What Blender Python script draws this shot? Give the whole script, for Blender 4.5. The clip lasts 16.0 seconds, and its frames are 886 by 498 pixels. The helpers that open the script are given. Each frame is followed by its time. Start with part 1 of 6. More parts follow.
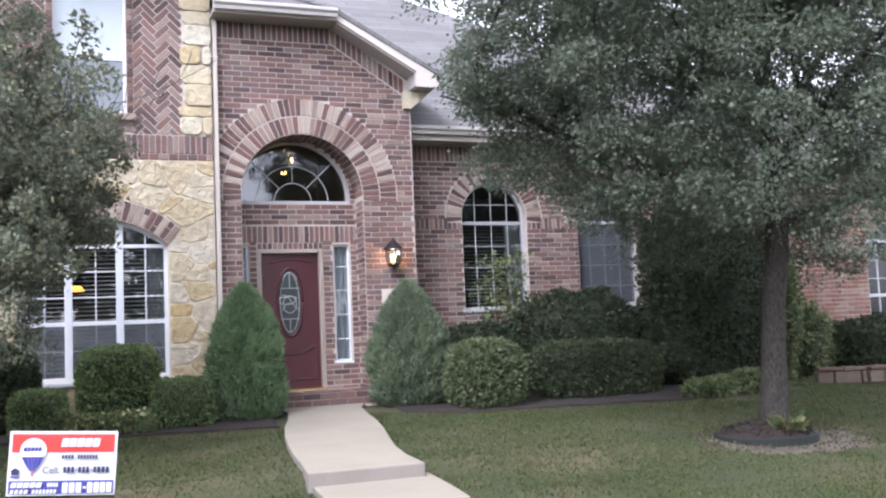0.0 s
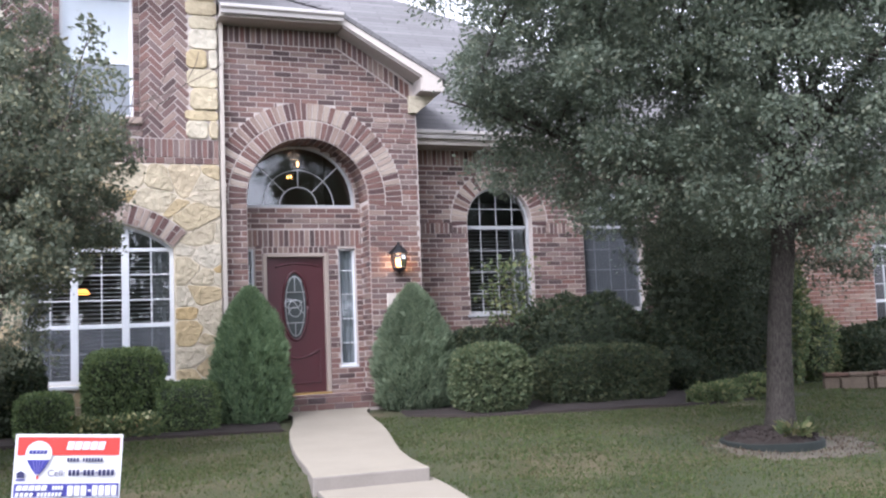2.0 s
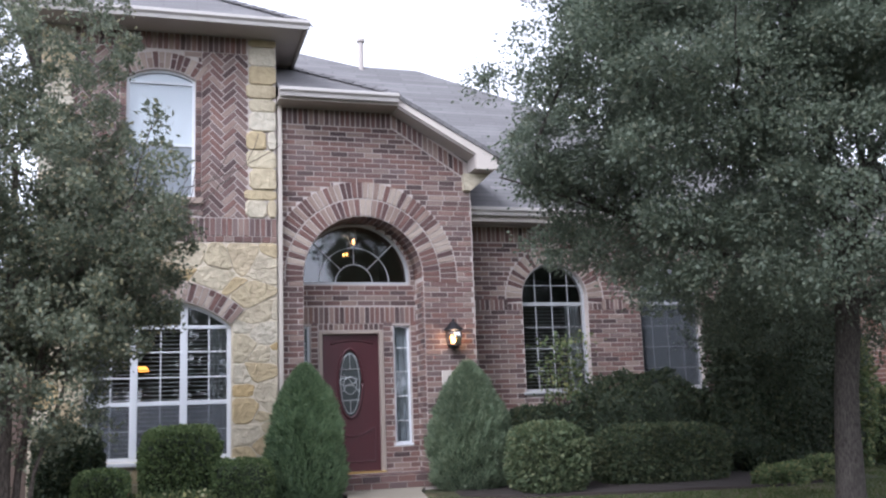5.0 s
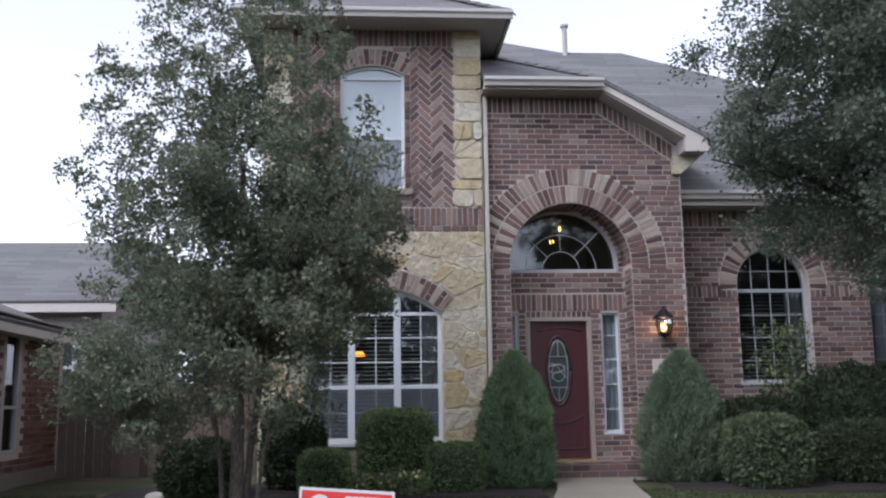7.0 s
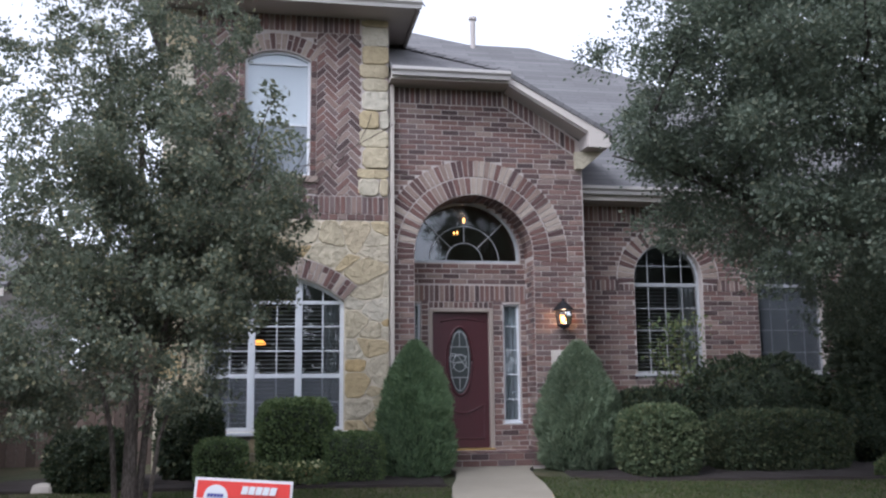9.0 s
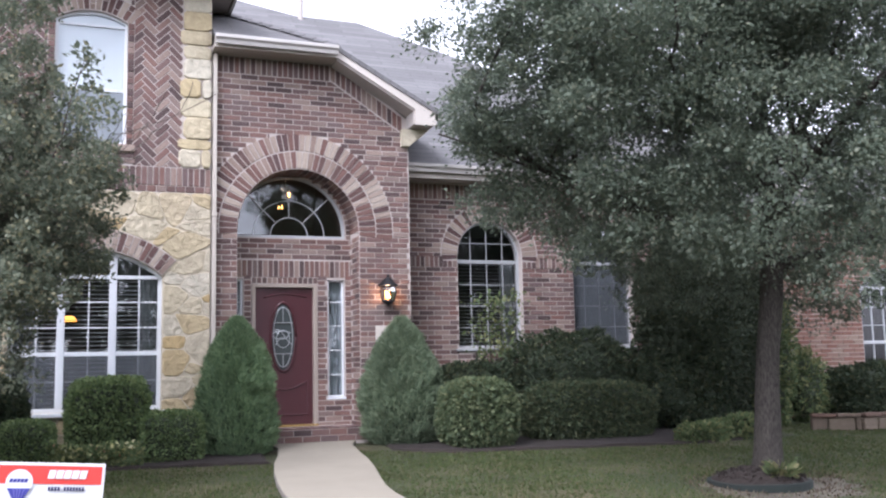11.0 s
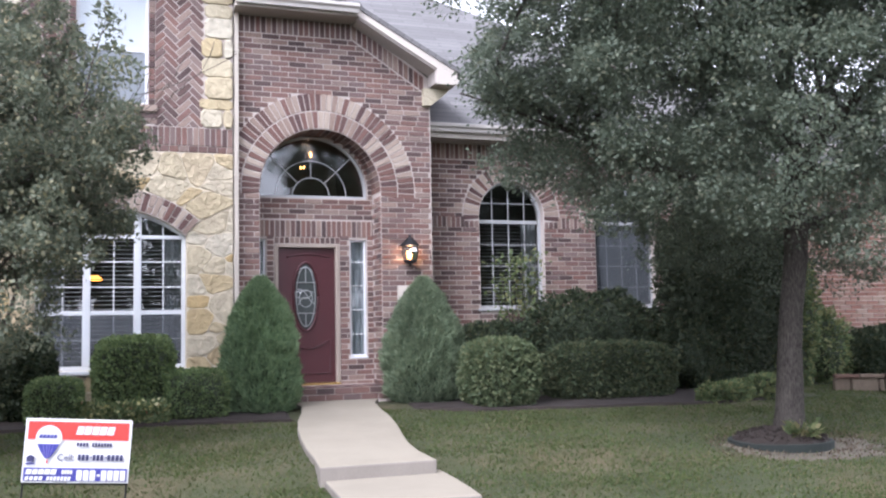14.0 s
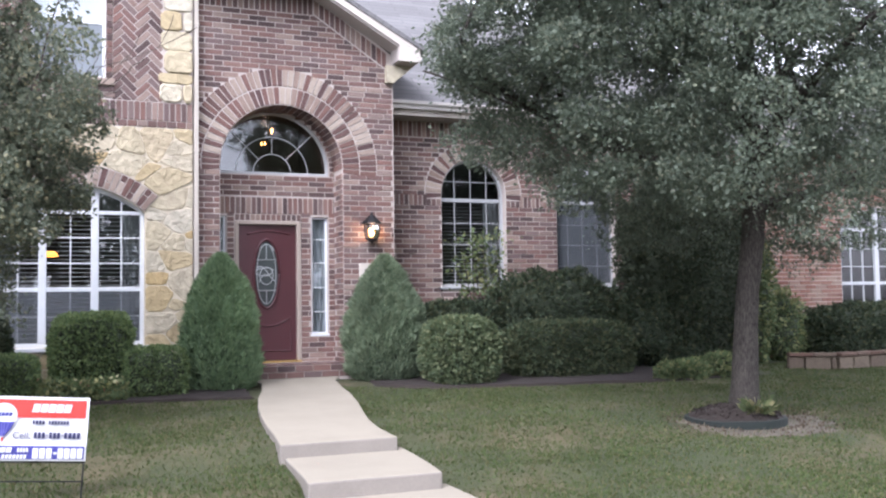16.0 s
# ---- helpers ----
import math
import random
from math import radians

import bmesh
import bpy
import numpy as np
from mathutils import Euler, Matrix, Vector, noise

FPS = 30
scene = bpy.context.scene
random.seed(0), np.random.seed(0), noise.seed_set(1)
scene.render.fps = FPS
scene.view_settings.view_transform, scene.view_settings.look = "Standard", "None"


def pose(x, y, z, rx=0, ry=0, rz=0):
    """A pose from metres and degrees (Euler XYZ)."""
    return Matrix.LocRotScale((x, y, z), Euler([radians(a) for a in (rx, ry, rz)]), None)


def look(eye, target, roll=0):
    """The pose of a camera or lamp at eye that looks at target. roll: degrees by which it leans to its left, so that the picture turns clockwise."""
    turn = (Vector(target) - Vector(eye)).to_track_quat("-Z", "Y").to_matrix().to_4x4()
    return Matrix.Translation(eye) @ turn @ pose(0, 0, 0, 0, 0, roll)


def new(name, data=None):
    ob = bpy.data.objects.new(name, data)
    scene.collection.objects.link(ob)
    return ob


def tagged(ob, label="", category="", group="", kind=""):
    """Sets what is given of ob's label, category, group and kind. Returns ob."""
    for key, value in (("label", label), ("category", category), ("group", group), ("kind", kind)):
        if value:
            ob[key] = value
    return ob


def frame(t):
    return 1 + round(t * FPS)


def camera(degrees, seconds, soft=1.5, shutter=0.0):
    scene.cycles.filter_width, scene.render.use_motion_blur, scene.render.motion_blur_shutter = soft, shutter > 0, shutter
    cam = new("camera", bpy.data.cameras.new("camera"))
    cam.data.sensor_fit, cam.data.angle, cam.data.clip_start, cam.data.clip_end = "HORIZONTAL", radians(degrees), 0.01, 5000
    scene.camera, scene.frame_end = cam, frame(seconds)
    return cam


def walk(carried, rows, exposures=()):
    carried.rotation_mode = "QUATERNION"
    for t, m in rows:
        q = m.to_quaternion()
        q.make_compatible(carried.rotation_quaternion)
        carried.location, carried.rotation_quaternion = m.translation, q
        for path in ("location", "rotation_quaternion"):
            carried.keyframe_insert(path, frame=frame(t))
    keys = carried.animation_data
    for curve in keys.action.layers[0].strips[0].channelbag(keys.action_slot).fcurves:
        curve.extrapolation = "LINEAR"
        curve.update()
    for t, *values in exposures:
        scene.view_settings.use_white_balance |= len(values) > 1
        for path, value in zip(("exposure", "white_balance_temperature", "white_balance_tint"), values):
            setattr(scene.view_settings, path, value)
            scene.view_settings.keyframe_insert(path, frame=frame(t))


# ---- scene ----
EYE = 0.83  # above the door's threshold, which is z = 0
ROWS = [
    (0.0, -20.26, 4.79, 2.46),
    (0.5, -19.67, 5.11, 2.53),
    (1.0, -19.66, 4.80, 2.49),
    (1.5, -19.53, 4.81, 2.46),
    (2.0, -19.95, 5.06, 2.29),
    (2.5, -20.72, 5.18, 2.07),
    (3.0, -23.06, 5.06, 1.80),
    (3.2, -23.60, 5.43, 1.99),
    (5.3, -14.18, 10.24, 2.01),
    (5.5, -12.40, 10.38, 1.93),
    (6.0, -8.43, 10.62, 1.65),
    (6.5, -5.87, 10.43, 1.35),
    (7.0, -4.14, 9.40, 0.82),
    (7.5, -3.11, 8.62, 0.28),
    (8.0, -3.78, 8.41, 0.38),
    (8.5, -6.66, 8.90, 0.49),
    (9.0, -10.08, 8.71, 0.57),
    (9.5, -13.25, 8.10, 0.09),
    (10.0, -16.12, 7.75, 0.49),
    (10.2, -17.31, 7.74, 0.65),
    (12.3, -22.29, 6.04, 1.88),
    (12.5, -21.25, 6.12, 1.88),
    (13.0, -18.55, 6.16, 1.75),
    (13.5, -18.00, 5.96, 1.34),
    (14.0, -19.36, 4.67, 1.11),
    (14.5, -21.33, 3.60, 0.80),
    (15.0, -21.50, 3.28, 0.82),
    (15.5, -21.54, 3.31, 0.89),
    (16.0, -21.70, 3.30, 0.88),
]
cam = camera(50.4, 16.0, soft=2.2)
walk(cam, [(t, pose(0, 0, EYE, 90 + pitch, roll, yaw)) for t, yaw, pitch, roll in ROWS],
     exposures=[(0.0, 2.08, 5750, 20), (3.2, 1.98, 5750, 20), (5.3, 1.52, 5650, 18), (6.2, 1.18, 5600, 17), (7.5, 0.95, 5600, 17), (9.0, 1.18, 5600, 17), (10.2, 1.72, 5700, 19), (12.3, 1.96, 5750, 20), (16.0, 2.18, 5750, 20)])

# ---- light: a bright overcast sky, with the sun spread wide behind the cloud ----
world = bpy.data.worlds.new("sky")
scene.world = world
world.use_nodes = True
wn = world.node_tree
wn.nodes.clear()
sky = wn.nodes.new("ShaderNodeTexSky")
sky.sky_type = 'NISHITA'
sky.sun_disc = False
sky.sun_elevation = radians(46)
sky.sun_rotation = radians(228)
sky.air_density, sky.dust_density, sky.ozone_density = 1.0, 1.5, 1.0
soften = wn.nodes.new("ShaderNodeHueSaturation")
soften.inputs["Saturation"].default_value = 0.07
back = wn.nodes.new("ShaderNodeBackground")
back.inputs["Strength"].default_value = 0.15
wout = wn.nodes.new("ShaderNodeOutputWorld")
wn.links.new(sky.outputs[0], soften.inputs["Color"])
wn.links.new(soften.outputs[0], back.inputs["Color"])
wn.links.new(back.outputs[0], wout.inputs["Surface"])

sun = new("sun", bpy.data.lights.new("sun", 'SUN'))
sun.data.energy = 0.85
sun.data.angle = radians(25)
sun.data.color = (1.0, 0.97, 0.92)
sun.matrix_world = look((0, 0, 30), (0.52 * 30, 0.46 * 30, 30 - 0.72 * 30))


# ---- materials ----
def mat(name, build):
    m = bpy.data.materials.new(name)
    m.use_nodes = True
    nt = m.node_tree
    b = nt.nodes["Principled BSDF"]
    build(nt, b)
    return m


def node(nt, kind, **values):
    n = nt.nodes.new(kind)
    for key, value in values.items():
        n.inputs[key.replace("_", " ")].default_value = value
    return n


def ramp(nt, fac, stops, steps=False):
    r = nt.nodes.new("ShaderNodeValToRGB")
    r.color_ramp.interpolation = 'CONSTANT' if steps else 'LINEAR'
    while len(r.color_ramp.elements) < len(stops):
        r.color_ramp.elements.new(0.5)
    for e, (p, c) in zip(r.color_ramp.elements, stops):
        e.position, e.color = p, (*c, 1)
    nt.links.new(fac, r.inputs["Fac"])
    return r.outputs["Color"]


def coords(nt, scale=1.0):
    g = nt.nodes.new("ShaderNodeNewGeometry")
    m = nt.nodes.new("ShaderNodeMapping")
    m.inputs["Scale"].default_value = (scale,) * 3 if not isinstance(scale, tuple) else scale
    nt.links.new(g.outputs["Position"], m.inputs["Vector"])
    return m.outputs["Vector"]


def nz(nt, scale, detail=4.0, rough=0.6, stretch=1.0):
    n = node(nt, "ShaderNodeTexNoise", Scale=scale, Detail=detail, Roughness=rough)
    nt.links.new(coords(nt, stretch), n.inputs["Vector"])
    return n.outputs["Fac"]


def mixc(nt, fac, a, b, mode='MIX'):
    m = nt.nodes.new("ShaderNodeMixRGB")
    m.blend_type = mode
    for sock, v in ((m.inputs["Fac"], fac), (m.inputs["Color1"], a), (m.inputs["Color2"], b)):
        if isinstance(v, (int, float)):
            sock.default_value = v
        elif isinstance(v, tuple):
            sock.default_value = (*v, 1)
        else:
            nt.links.new(v, sock)
    return m.outputs["Color"]


def bump(nt, b, height, strength=0.4, dist=0.01):
    n = nt.nodes.new("ShaderNodeBump")
    n.inputs["Strength"].default_value = strength
    n.inputs["Distance"].default_value = dist
    nt.links.new(height, n.inputs["Height"])
    nt.links.new(n.outputs["Normal"], b.inputs["Normal"])


def varied(name, stops, island=True, rough=0.85, grain=60.0, patch=3.0, grain_mix=0.35, relief=0.4, dist=0.004, spec=0.3, steps=False):
    """A surface whose pieces differ, with stains at a large and grain at a small scale."""
    def build(nt, b):
        if island:
            g = nt.nodes.new("ShaderNodeNewGeometry")
            fac = g.outputs["Random Per Island"]
        else:
            g = nt.nodes.new("ShaderNodeObjectInfo")
            fac = g.outputs["Random"]
        c = ramp(nt, fac, stops, steps)
        fine = nz(nt, grain)
        wide = nz(nt, patch)
        c = mixc(nt, grain_mix, c, ramp(nt, fine, [(0.3, (0.35, 0.35, 0.35)), (0.7, (1.0, 1.0, 1.0))]), 'MULTIPLY')
        c = mixc(nt, 0.35, c, ramp(nt, wide, [(0.3, (0.55, 0.53, 0.52)), (0.7, (1.0, 1.0, 1.0))]), 'MULTIPLY')
        nt.links.new(c, b.inputs["Base Color"])
        b.inputs["Roughness"].default_value = rough
        b.inputs["Specular IOR Level"].default_value = spec
        bump(nt, b, fine, relief, dist)
    return mat(name, build)


def plain(name, colour, rough=0.5, metal=0.0, grain=40.0, amount=0.15, relief=0.1, spec=0.5):
    def build(nt, b):
        fine = nz(nt, grain)
        wide = nz(nt, 1.7)
        dark = tuple(c * 0.55 for c in colour)
        c = mixc(nt, amount, colour, ramp(nt, fine, [(0.3, dark), (0.7, colour)]))
        c = mixc(nt, amount, c, ramp(nt, wide, [(0.35, dark), (0.65, colour)]))
        nt.links.new(c, b.inputs["Base Color"])
        b.inputs["Roughness"].default_value = rough
        b.inputs["Metallic"].default_value = metal
        b.inputs["Specular IOR Level"].default_value = spec
        bump(nt, b, fine, relief, 0.003)
    return mat(name, build)


def glow(name, colour, strength):
    def build(nt, b):
        b.inputs["Base Color"].default_value = (*colour, 1)
        b.inputs["Emission Color"].default_value = (*colour, 1)
        b.inputs["Emission Strength"].default_value = strength
    return mat(name, build)


def leafy(name, stops, through_light=0.36, rough=0.6, gloss=0.2):
    def build(nt, b):
        g = nt.nodes.new("ShaderNodeNewGeometry")
        c = ramp(nt, g.outputs["Random Per Island"], stops)
        c = mixc(nt, 0.5, c, ramp(nt, nz(nt, 1.3), [(0.3, (0.55, 0.55, 0.58)), (0.7, (1.0, 1.0, 1.0))]), 'MULTIPLY')
        nt.links.new(c, b.inputs["Base Color"])
        b.inputs["Roughness"].default_value = rough
        b.inputs["Specular IOR Level"].default_value = gloss
        t = nt.nodes.new("ShaderNodeBsdfTranslucent")
        nt.links.new(c, t.inputs["Color"])
        m = nt.nodes.new("ShaderNodeMixShader")
        m.inputs["Fac"].default_value = through_light
        nt.links.new(b.outputs[0], m.inputs[1])
        nt.links.new(t.outputs[0], m.inputs[2])
        nt.links.new(m.outputs[0], nt.nodes["Material Output"].inputs["Surface"])
    return mat(name, build)


BRICK_STOPS = [(0.0, (0.078, 0.054, 0.052)), (0.2, (0.138, 0.088, 0.079)), (0.42, (0.195, 0.112, 0.094)),
               (0.6, (0.150, 0.106, 0.100)), (0.8, (0.305, 0.228, 0.190)), (1.0, (0.190, 0.100, 0.082))]
TAN_STOPS = [(0.0, (0.34, 0.268, 0.222)), (0.22, (0.120, 0.070, 0.062)), (0.42, (0.41, 0.34, 0.28)), (0.56, (0.165, 0.092, 0.077)),
             (0.74, (0.27, 0.198, 0.162)), (0.88, (0.095, 0.056, 0.053))]
STONE_STOPS = [(0.0, (0.50, 0.42, 0.27)), (0.2, (0.56, 0.50, 0.38)), (0.38, (0.49, 0.36, 0.17)), (0.55, (0.58, 0.53, 0.42)), (0.78, (0.53, 0.46, 0.32)), (1.0, (0.52, 0.40, 0.21))]
QUOIN_STOPS = [(0.0, (0.55, 0.49, 0.36)), (0.35, (0.50, 0.405, 0.235)), (0.65, (0.57, 0.53, 0.43)), (1.0, (0.53, 0.46, 0.31))]
brick_one = varied("brick", BRICK_STOPS, island=False)
brick_many = varied("brick_joined", BRICK_STOPS, island=True)
brick_arch = varied("arch_brick", TAN_STOPS, island=False, steps=True)
brick_far = varied("far_brick", [(0.0, (0.13, 0.062, 0.052)), (0.4, (0.19, 0.095, 0.075)), (0.7, (0.27, 0.175, 0.135)), (1.0, (0.16, 0.08, 0.066))], island=True)
brick_rosy = varied("rosy_brick", [(0.0, (0.187, 0.092, 0.066)), (0.45, (0.234, 0.136, 0.101)), (0.7, (0.281, 0.211, 0.164)), (1.0, (0.156, 0.07, 0.051))], island=True)
stone_one = varied("field_stone", STONE_STOPS, island=False, grain=11, patch=4, grain_mix=0.42, relief=1.0, dist=0.045)
quoin_one = varied("quoin_stone", QUOIN_STOPS, island=False, grain=12, patch=4, grain_mix=0.35, relief=1.0, dist=0.04)
stone_tan = varied("tan_edging_stone", [(0.0, (0.13, 0.098, 0.072)), (0.5, (0.18, 0.142, 0.105)), (1.0, (0.105, 0.078, 0.058))], island=False, grain=20, relief=0.8, dist=0.02)
stone_edge = varied("edging_stone", [(0.0, (0.136, 0.092, 0.068)), (0.5, (0.12, 0.068, 0.05)), (1.0, (0.168, 0.128, 0.096))], island=False, grain=20, relief=0.8, dist=0.02)
mortar = plain("mortar", (0.50, 0.44, 0.40), 0.95, grain=90, amount=0.35, relief=0.5)
stone_mortar = plain("stone_mortar", (0.62, 0.55, 0.42), 0.95, grain=60, amount=0.4, relief=0.6)
trim_paint = plain("cream_trim_paint", (0.52, 0.47, 0.42), 0.55, amount=0.12)
pipe_paint = plain("downpipe_paint", (0.47, 0.42, 0.36), 0.5, amount=0.12)
white_paint = plain("white_vinyl", (0.62, 0.64, 0.66), 0.4, amount=0.06)
# two greyed window whites: the shade on these windows is put into the colour
sash_grey = plain("dimmed_sash_paint", (0.42, 0.43, 0.44), 0.45, amount=0.1)
grey_vinyl = plain("shaded_vinyl", (0.36, 0.37, 0.38), 0.5, amount=0.12)
jamb_paint = plain("tan_jamb_paint", (0.33, 0.275, 0.23), 0.55, amount=0.15)
gutter_paint = plain("gutter_paint", (0.46, 0.43, 0.40), 0.4, amount=0.12)
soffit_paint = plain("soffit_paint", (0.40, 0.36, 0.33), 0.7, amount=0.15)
black_iron = plain("black_iron", (0.02, 0.02, 0.022), 0.45, 0.6)
door_paint = plain("oxblood_door_paint", (0.062, 0.013, 0.017), 0.38, grain=25, amount=0.25)
brass = plain("brass", (0.55, 0.38, 0.14), 0.3, 1.0)
concrete = plain("concrete", (0.295, 0.262, 0.203), 0.9, grain=70, amount=0.22, relief=0.3)
# the same concrete for upright faces, with their shade put into the colour
concrete_shaded = plain("shaded_side_concrete", (0.23, 0.205, 0.175), 0.92, grain=50, amount=0.35, relief=0.4)
grey_siding = plain("grey_siding", (0.30, 0.28, 0.26), 0.7, amount=0.2)
fence_wood = varied("weathered_fence", [(0.0, (0.13, 0.095, 0.075)), (0.5, (0.18, 0.135, 0.11)), (1.0, (0.10, 0.075, 0.06))], island=False, grain=30)
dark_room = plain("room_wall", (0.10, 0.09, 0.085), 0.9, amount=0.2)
blind_white = plain("blind_slat", (0.50, 0.49, 0.49), 0.6, amount=0.1)
curtain_cloth = plain("sheer_curtain", (0.46, 0.475, 0.49), 0.8, amount=0.15)
shade_grey = plain("drawn_shade", (0.11, 0.115, 0.115), 0.8, amount=0.08)
# extra white: the sky's reflection in the upper pane is put into this cloth
shade_cloth = plain("roller_shade", (0.86, 0.88, 0.90), 0.8, amount=0.06)
screen_mesh = plain("insect_screen", (0.20, 0.22, 0.24), 0.7, amount=0.1)
mulch = plain("mulch", (0.027, 0.019, 0.015), 0.95, grain=45, amount=0.6, relief=0.9)
rubber = plain("green_edging", (0.012, 0.018, 0.015), 0.9, amount=0.4)
sign_white = plain("sign_board", (0.62, 0.62, 0.63), 0.5, amount=0.04)
sign_red = plain("sign_red", (0.62, 0.045, 0.035), 0.5, amount=0.04)
sign_blue = plain("sign_blue", (0.045, 0.045, 0.25), 0.5, amount=0.04)
sign_seam = plain("sign_violet", (0.16, 0.15, 0.42), 0.5, amount=0.04)
ink = plain("sign_ink", (0.03, 0.03, 0.09), 0.6, amount=0.04)
plaque_stone = plain("plaque_stone", (0.52, 0.47, 0.41), 0.8, amount=0.2)
plaque_ink = plain("plaque_ink", (0.14, 0.12, 0.11), 0.8)
leaf_oak = leafy("oak_leaf", [(0.0, (0.094, 0.119, 0.086)), (0.5, (0.132, 0.163, 0.116)), (0.85, (0.171, 0.200, 0.141)), (1.0, (0.209, 0.220, 0.149))], 0.44, 0.55, 0.3)
leaf_live = leafy("live_oak_leaf", [(0.0, (0.122, 0.144, 0.101)), (0.5, (0.17, 0.196, 0.134)), (0.84, (0.225, 0.244, 0.167)), (1.0, (0.347, 0.319, 0.185))], 0.44, 0.55, 0.3)
leaf_cone = leafy("juniper_spray", [(0.0, (0.138, 0.207, 0.114)), (0.5, (0.199, 0.29, 0.154)), (1.0, (0.283, 0.374, 0.199))])
leaf_cone_grey = leafy("grey_juniper_spray", [(0.0, (0.149, 0.204, 0.13)), (0.5, (0.215, 0.277, 0.174)), (1.0, (0.303, 0.358, 0.226))])
leaf_box = leafy("boxwood_leaf", [(0.0, (0.104, 0.149, 0.07)), (0.5, (0.163, 0.23, 0.096)), (1.0, (0.259, 0.323, 0.136))])
leaf_holly = leafy("pale_holly_leaf", [(0.0, (0.083, 0.115, 0.063)), (0.5, (0.124, 0.163, 0.084)), (1.0, (0.207, 0.224, 0.116))])
# the next three greens are darkened to hold the oak's deep shade
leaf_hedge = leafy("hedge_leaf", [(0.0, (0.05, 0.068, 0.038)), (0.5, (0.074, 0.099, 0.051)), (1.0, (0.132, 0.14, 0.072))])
leaf_shade = leafy("shaded_shrub_leaf", [(0.0, (0.034, 0.046, 0.030)), (0.6, (0.055, 0.072, 0.042)), (1.0, (0.10, 0.105, 0.06))])
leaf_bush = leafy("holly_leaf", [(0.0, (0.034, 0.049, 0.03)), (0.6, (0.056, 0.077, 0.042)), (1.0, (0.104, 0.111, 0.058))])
litter = leafy("dry_litter", [(0.0, (0.035, 0.025, 0.018)), (0.5, (0.119, 0.091, 0.063)), (1.0, (0.21, 0.175, 0.126))])
leaf_hosta = leafy("hosta_leaf", [(0.0, (0.086, 0.122, 0.054)), (0.5, (0.173, 0.194, 0.086)), (1.0, (0.302, 0.274, 0.144))])
leaf_pale = leafy("pale_leaf", [(0.0, (0.103, 0.144, 0.069)), (0.6, (0.161, 0.207, 0.092)), (1.0, (0.322, 0.322, 0.149))])
petal = leafy("yellow_petal", [(0.0, (0.48, 0.46, 0.18)), (0.88, (0.60, 0.58, 0.36)), (1.0, (0.35, 0.06, 0.05))])
blade = leafy("grass_blade", [(0.0, (0.061, 0.091, 0.028)), (0.5, (0.08, 0.11, 0.036)), (0.85, (0.11, 0.121, 0.05)), (1.0, (0.182, 0.159, 0.087))], 0.35)
# dark fill colour that stands in for the shade inside shrubs
core_shade = plain("shrub_core_shade", (0.045, 0.058, 0.034), 1.0, amount=0.4)
bulb = glow("warm_bulb", (1.0, 0.42, 0.09), 3.6)
lamp_shade_glow = glow("amber_lamp_glass", (1.0, 0.36, 0.05), 1.5)


def shingle_build(nt, b):
    br = nt.nodes.new("ShaderNodeTexBrick")
    br.inputs["Scale"].default_value = 1.0
    br.inputs["Brick Width"].default_value = 0.95
    br.inputs["Row Height"].default_value = 0.14
    br.inputs["Mortar Size"].default_value = 0.006
    br.inputs["Color1"].default_value = (0.140, 0.136, 0.136, 1)
    br.inputs["Color2"].default_value = (0.190, 0.184, 0.184, 1)
    br.inputs["Mortar"].default_value = (0.09, 0.087, 0.087, 1)
    tc = nt.nodes.new("ShaderNodeTexCoord")
    nt.links.new(tc.outputs["UV"], br.inputs["Vector"])
    c = mixc(nt, 0.5, br.outputs["Color"], ramp(nt, nz(nt, 120), [(0.3, (0.6, 0.6, 0.6)), (0.7, (1.0, 1.0, 1.0))]), 'MULTIPLY')
    c = mixc(nt, 0.4, c, ramp(nt, nz(nt, 0.9), [(0.35, (0.7, 0.69, 0.68)), (0.65, (1.0, 1.0, 1.0))]), 'MULTIPLY')
    nt.links.new(c, b.inputs["Base Color"])
    b.inputs["Roughness"].default_value = 0.9
    bump(nt, b, br.outputs["Fac"], 0.5, 0.01)


shingles = mat("asphalt_shingles", shingle_build)
cap_shingle = varied("cap_shingle", [(0.0, (0.12, 0.116, 0.116)), (1.0, (0.18, 0.174, 0.174))], grain=120)


def lawn_build(nt, b):
    c = ramp(nt, nz(nt, 0.9, 5), [(0.30, (0.043, 0.055, 0.019)), (0.46, (0.058, 0.066, 0.025)), (0.58, (0.092, 0.083, 0.039)), (0.70, (0.150, 0.119, 0.068))])
    fine = nz(nt, 55, 3, 0.7)
    c = mixc(nt, 0.7, c, ramp(nt, fine, [(0.3, (0.35, 0.37, 0.3)), (0.7, (1.0, 1.0, 1.0))]), 'MULTIPLY')
    nt.links.new(c, b.inputs["Base Color"])
    b.inputs["Roughness"].default_value = 0.95
    bump(nt, b, fine, 0.8, 0.02)


lawn = mat("lawn_grass", lawn_build)


def furrowed(name, colour):
    """Bark with upright furrows and pale ridges."""
    def build(nt, b):
        ridge = nz(nt, 78, 5, 0.65, (1.0, 1.0, 0.22))
        patch = nz(nt, 3)
        dark = tuple(c * 0.42 for c in colour)
        pale = tuple(c * 1.5 for c in colour)
        c = ramp(nt, ridge, [(0.36, dark), (0.5, colour), (0.66, pale)])
        c = mixc(nt, 0.4, c, ramp(nt, patch, [(0.3, (0.6, 0.6, 0.62)), (0.7, (1.0, 1.0, 1.0))]), 'MULTIPLY')
        nt.links.new(c, b.inputs["Base Color"])
        b.inputs["Roughness"].default_value = 0.95
        b.inputs["Specular IOR Level"].default_value = 0.15
        bump(nt, b, ridge, 1.0, 0.03)
    return mat(name, build)


bark = furrowed("oak_bark", (0.068, 0.060, 0.052))
